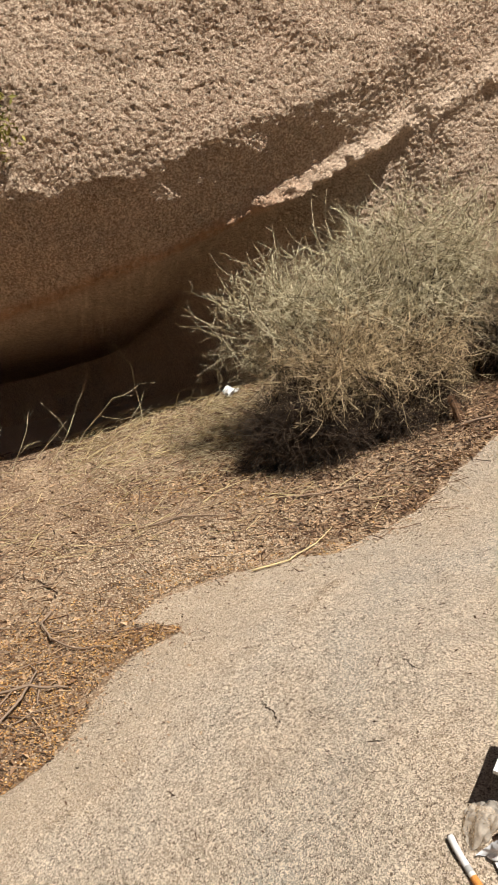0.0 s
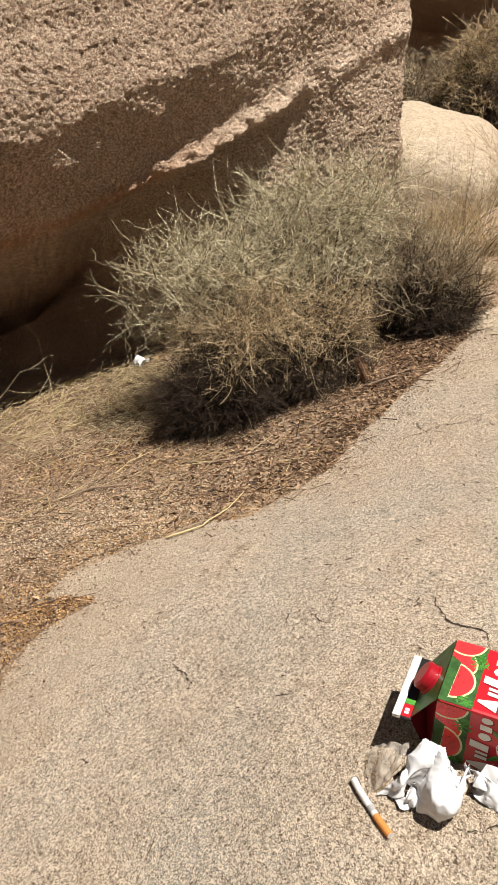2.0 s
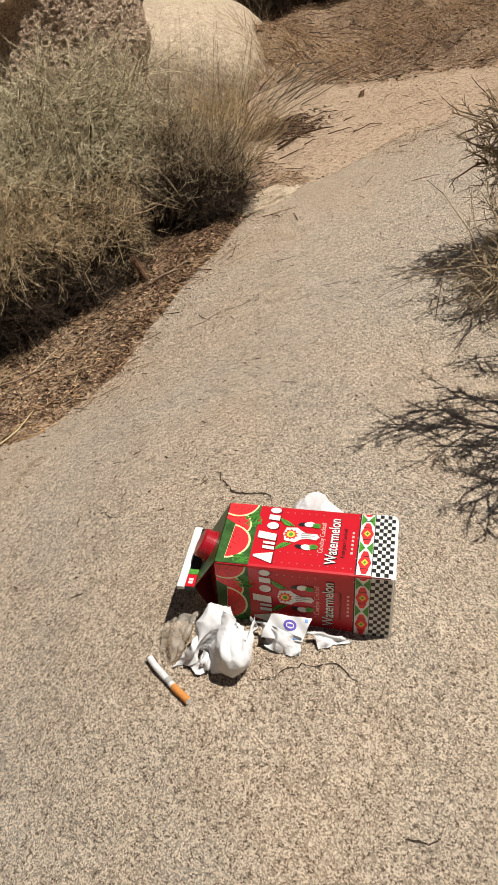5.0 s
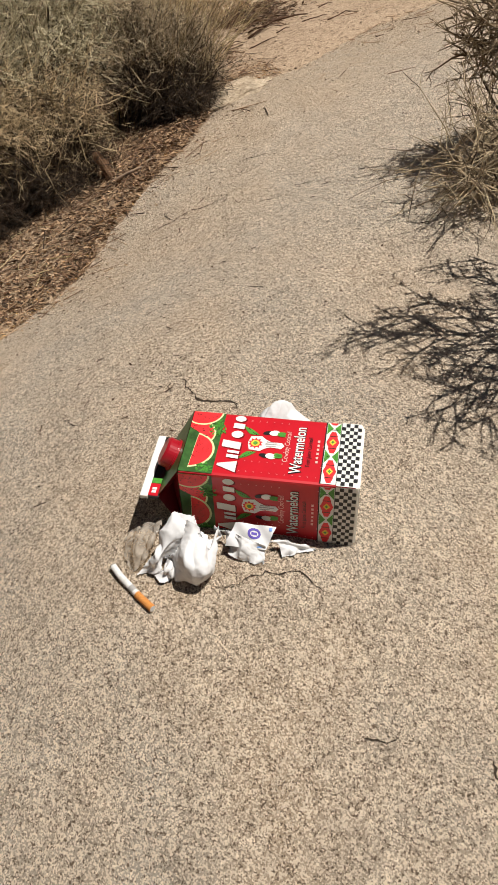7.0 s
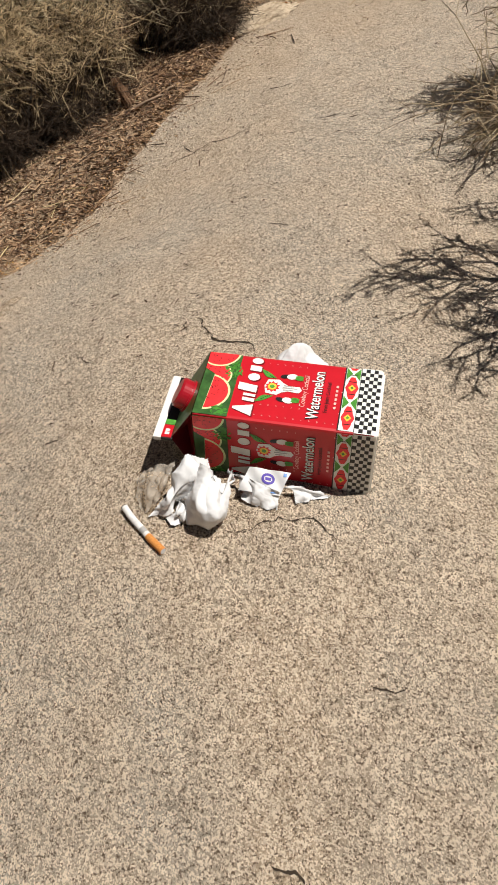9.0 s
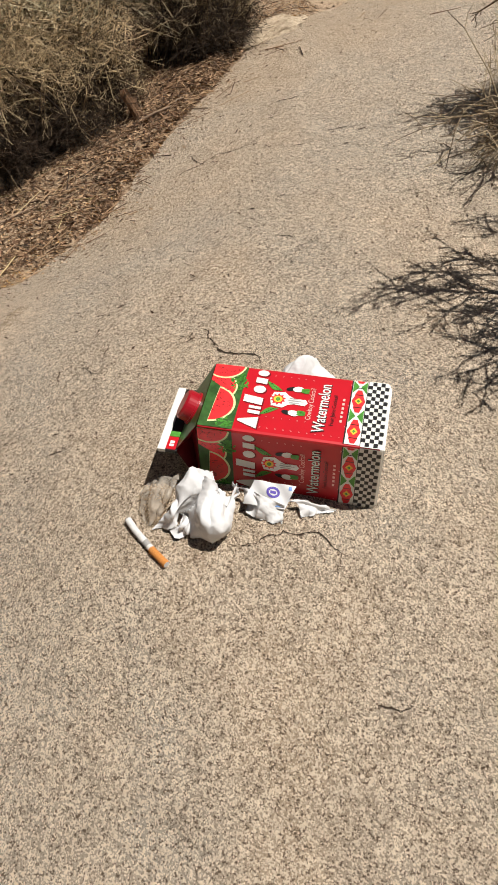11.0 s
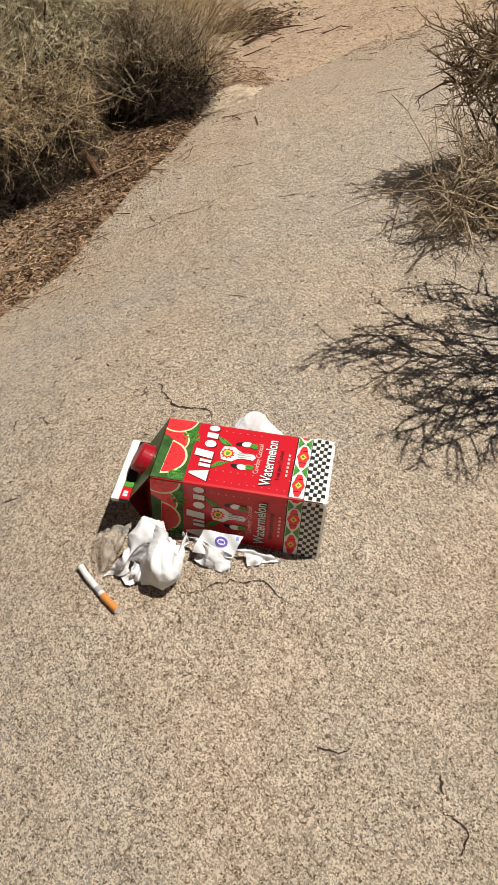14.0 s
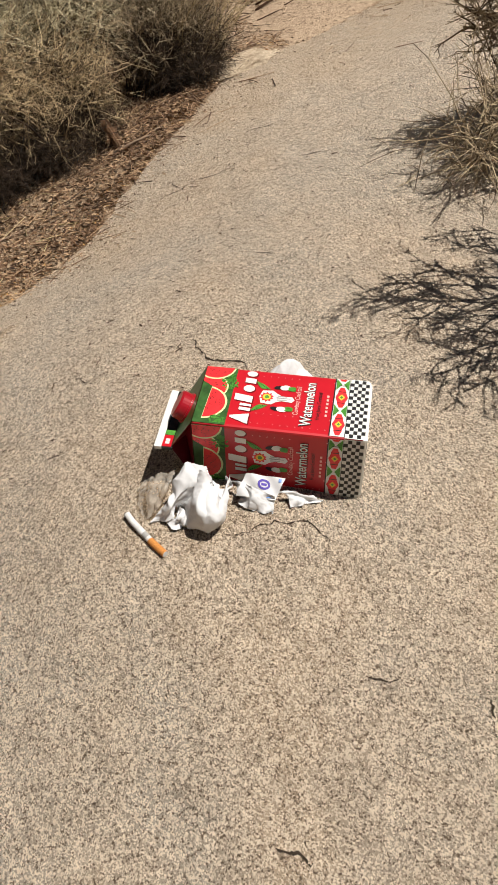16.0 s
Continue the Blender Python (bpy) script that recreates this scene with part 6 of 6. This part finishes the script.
# thick carpet of fallen bits in the near corner, pale grit further up
corner = (-0.75, 0.15, 0.95, 1.85)
flakes("ochre_litter", scatter(rng, 26000, corner, corner_fall), 0.0018, 14, M_ORANGE, "thick ochre leaf fall in the gully's corner", 0.0032, 1.1)
flakes("leaf_litter", scatter(rng, 14000, corner, corner_fall), 0.0025, 15, M_LITTER, "dark brown leaf fall in the gully's corner", 0.0015, 1.4)
pebbles("gravel", scatter(rng, 15000, (-0.6, 0.7, 1.45, 2.25), grit_patch), 0.0020, 16, M_PEBBLE, "pale grit spread between litter and slab")
srng = np.random.RandomState(91)
for k in range(16):
    x, y, th, L = srng.uniform(-0.42, -0.05), srng.uniform(1.2, 1.62), srng.uniform(-0.9, 1.1), srng.uniform(0.03, 0.08)
    if rim_distance(x, y) > -0.03:
        continue
    dx, dy = math.cos(th) * L, math.sin(th) * L
    stick([(x - dx, y - dy, 0.004), (x - dx * 0.2 - dy * 0.1, y - dy * 0.2 + dx * 0.1, 0.010), (x + dx, y + dy, 0.004)],
          srng.uniform(0.0009, 0.0018), "thin weathered twig lying on leaf litter", None, 200 + k)


def bank(x, y):
    q = bank_rise(x, y)
    return np.where((q > 0.0) & (q < 0.9) & (rim_distance(x, y) < -0.1), 0.4 + 0.6 * np.clip(0.5 + wave(x, y, 5, 71), 0, 1), 0)


straws("straw_litter", scatter(rng, 1700, (1.5, 3.1, 2.3, 4.4), bank), 0.07, 0.0012, 17, M_LITTER, "flattened brown thatch of dry grass on the bank", dirt, 0.012)


# dark twigs added in place of the shadow streaks in the thatch
straws("twig_litter", scatter(rng, 380, (1.5, 3.1, 2.3, 4.4), bank), 0.08, 0.0020, 20, M_MULCH, "dark twigs strewn on the grassy bank for its shadow streaks", dirt, 0.012)
flakes("leaf_litter", scatter(rng, 5000, (1.5, 3.1, 2.3, 4.4), bank), 0.0055, 21, M_LITTER, "red-brown leaf litter on the grassy bank", 0.004, 1.7)


# coarse crystals weathered proud of the slab, thinning out with distance
def crystal_field(x, y):
    sd = rim_distance(x, y)
    return np.where(sd > 0.01, smooth(0.0, 0.17 - 0.13 * smooth(0.2, 0.45, x), sd) * (0.45 + 0.55 * np.clip(0.5 + wave(x, y, 6, 95), 0, 1)) * np.clip(1.45 - 0.5 * y, 0.35, 1), 0)


def crystals(name, pts, size, seed, material, label):
    rng = np.random.RandomState(seed)
    n = len(pts)
    z = slab_z(pts[:, 0], pts[:, 1])
    r = size * np.exp(rng.normal(size=n) * 0.4)
    a = rng.rand(n, 1) * 6.283 + np.array([[0, 1.57, 3.14, 4.71]]) + rng.normal(size=(n, 4)) * 0.35
    q = r[:, None] * rng.uniform(0.7, 1.4, (n, 4))
    foot = np.stack([pts[:, :1] + q * np.cos(a), pts[:, 1:] + q * np.sin(a), np.repeat(z[:, None], 4, 1) - 0.0006], -1)
    tip = np.stack([pts[:, 0] + rng.normal(size=n) * r * 0.4, pts[:, 1] + rng.normal(size=n) * r * 0.4, z + r * rng.uniform(0.35, 0.8, n)], -1)
    v = np.concatenate([foot, tip[:, None]], 1).reshape(-1, 3)
    f = (np.array([(0, 1, 4), (1, 2, 4), (2, 3, 4), (3, 0, 4)])[None] + (np.arange(n) * 5)[:, None, None]).reshape(-1, 3)
    return tagged(mesh_ob(name, v, f, material), label, "gravel", kind="stuff")


crystals("crystal_grit", scatter(rng, 170000, (-0.3, 1.6, 0.3, 2.4), crystal_field), 0.0013, 96, M_SLAB, "coarse pale crystals standing proud of the slab")
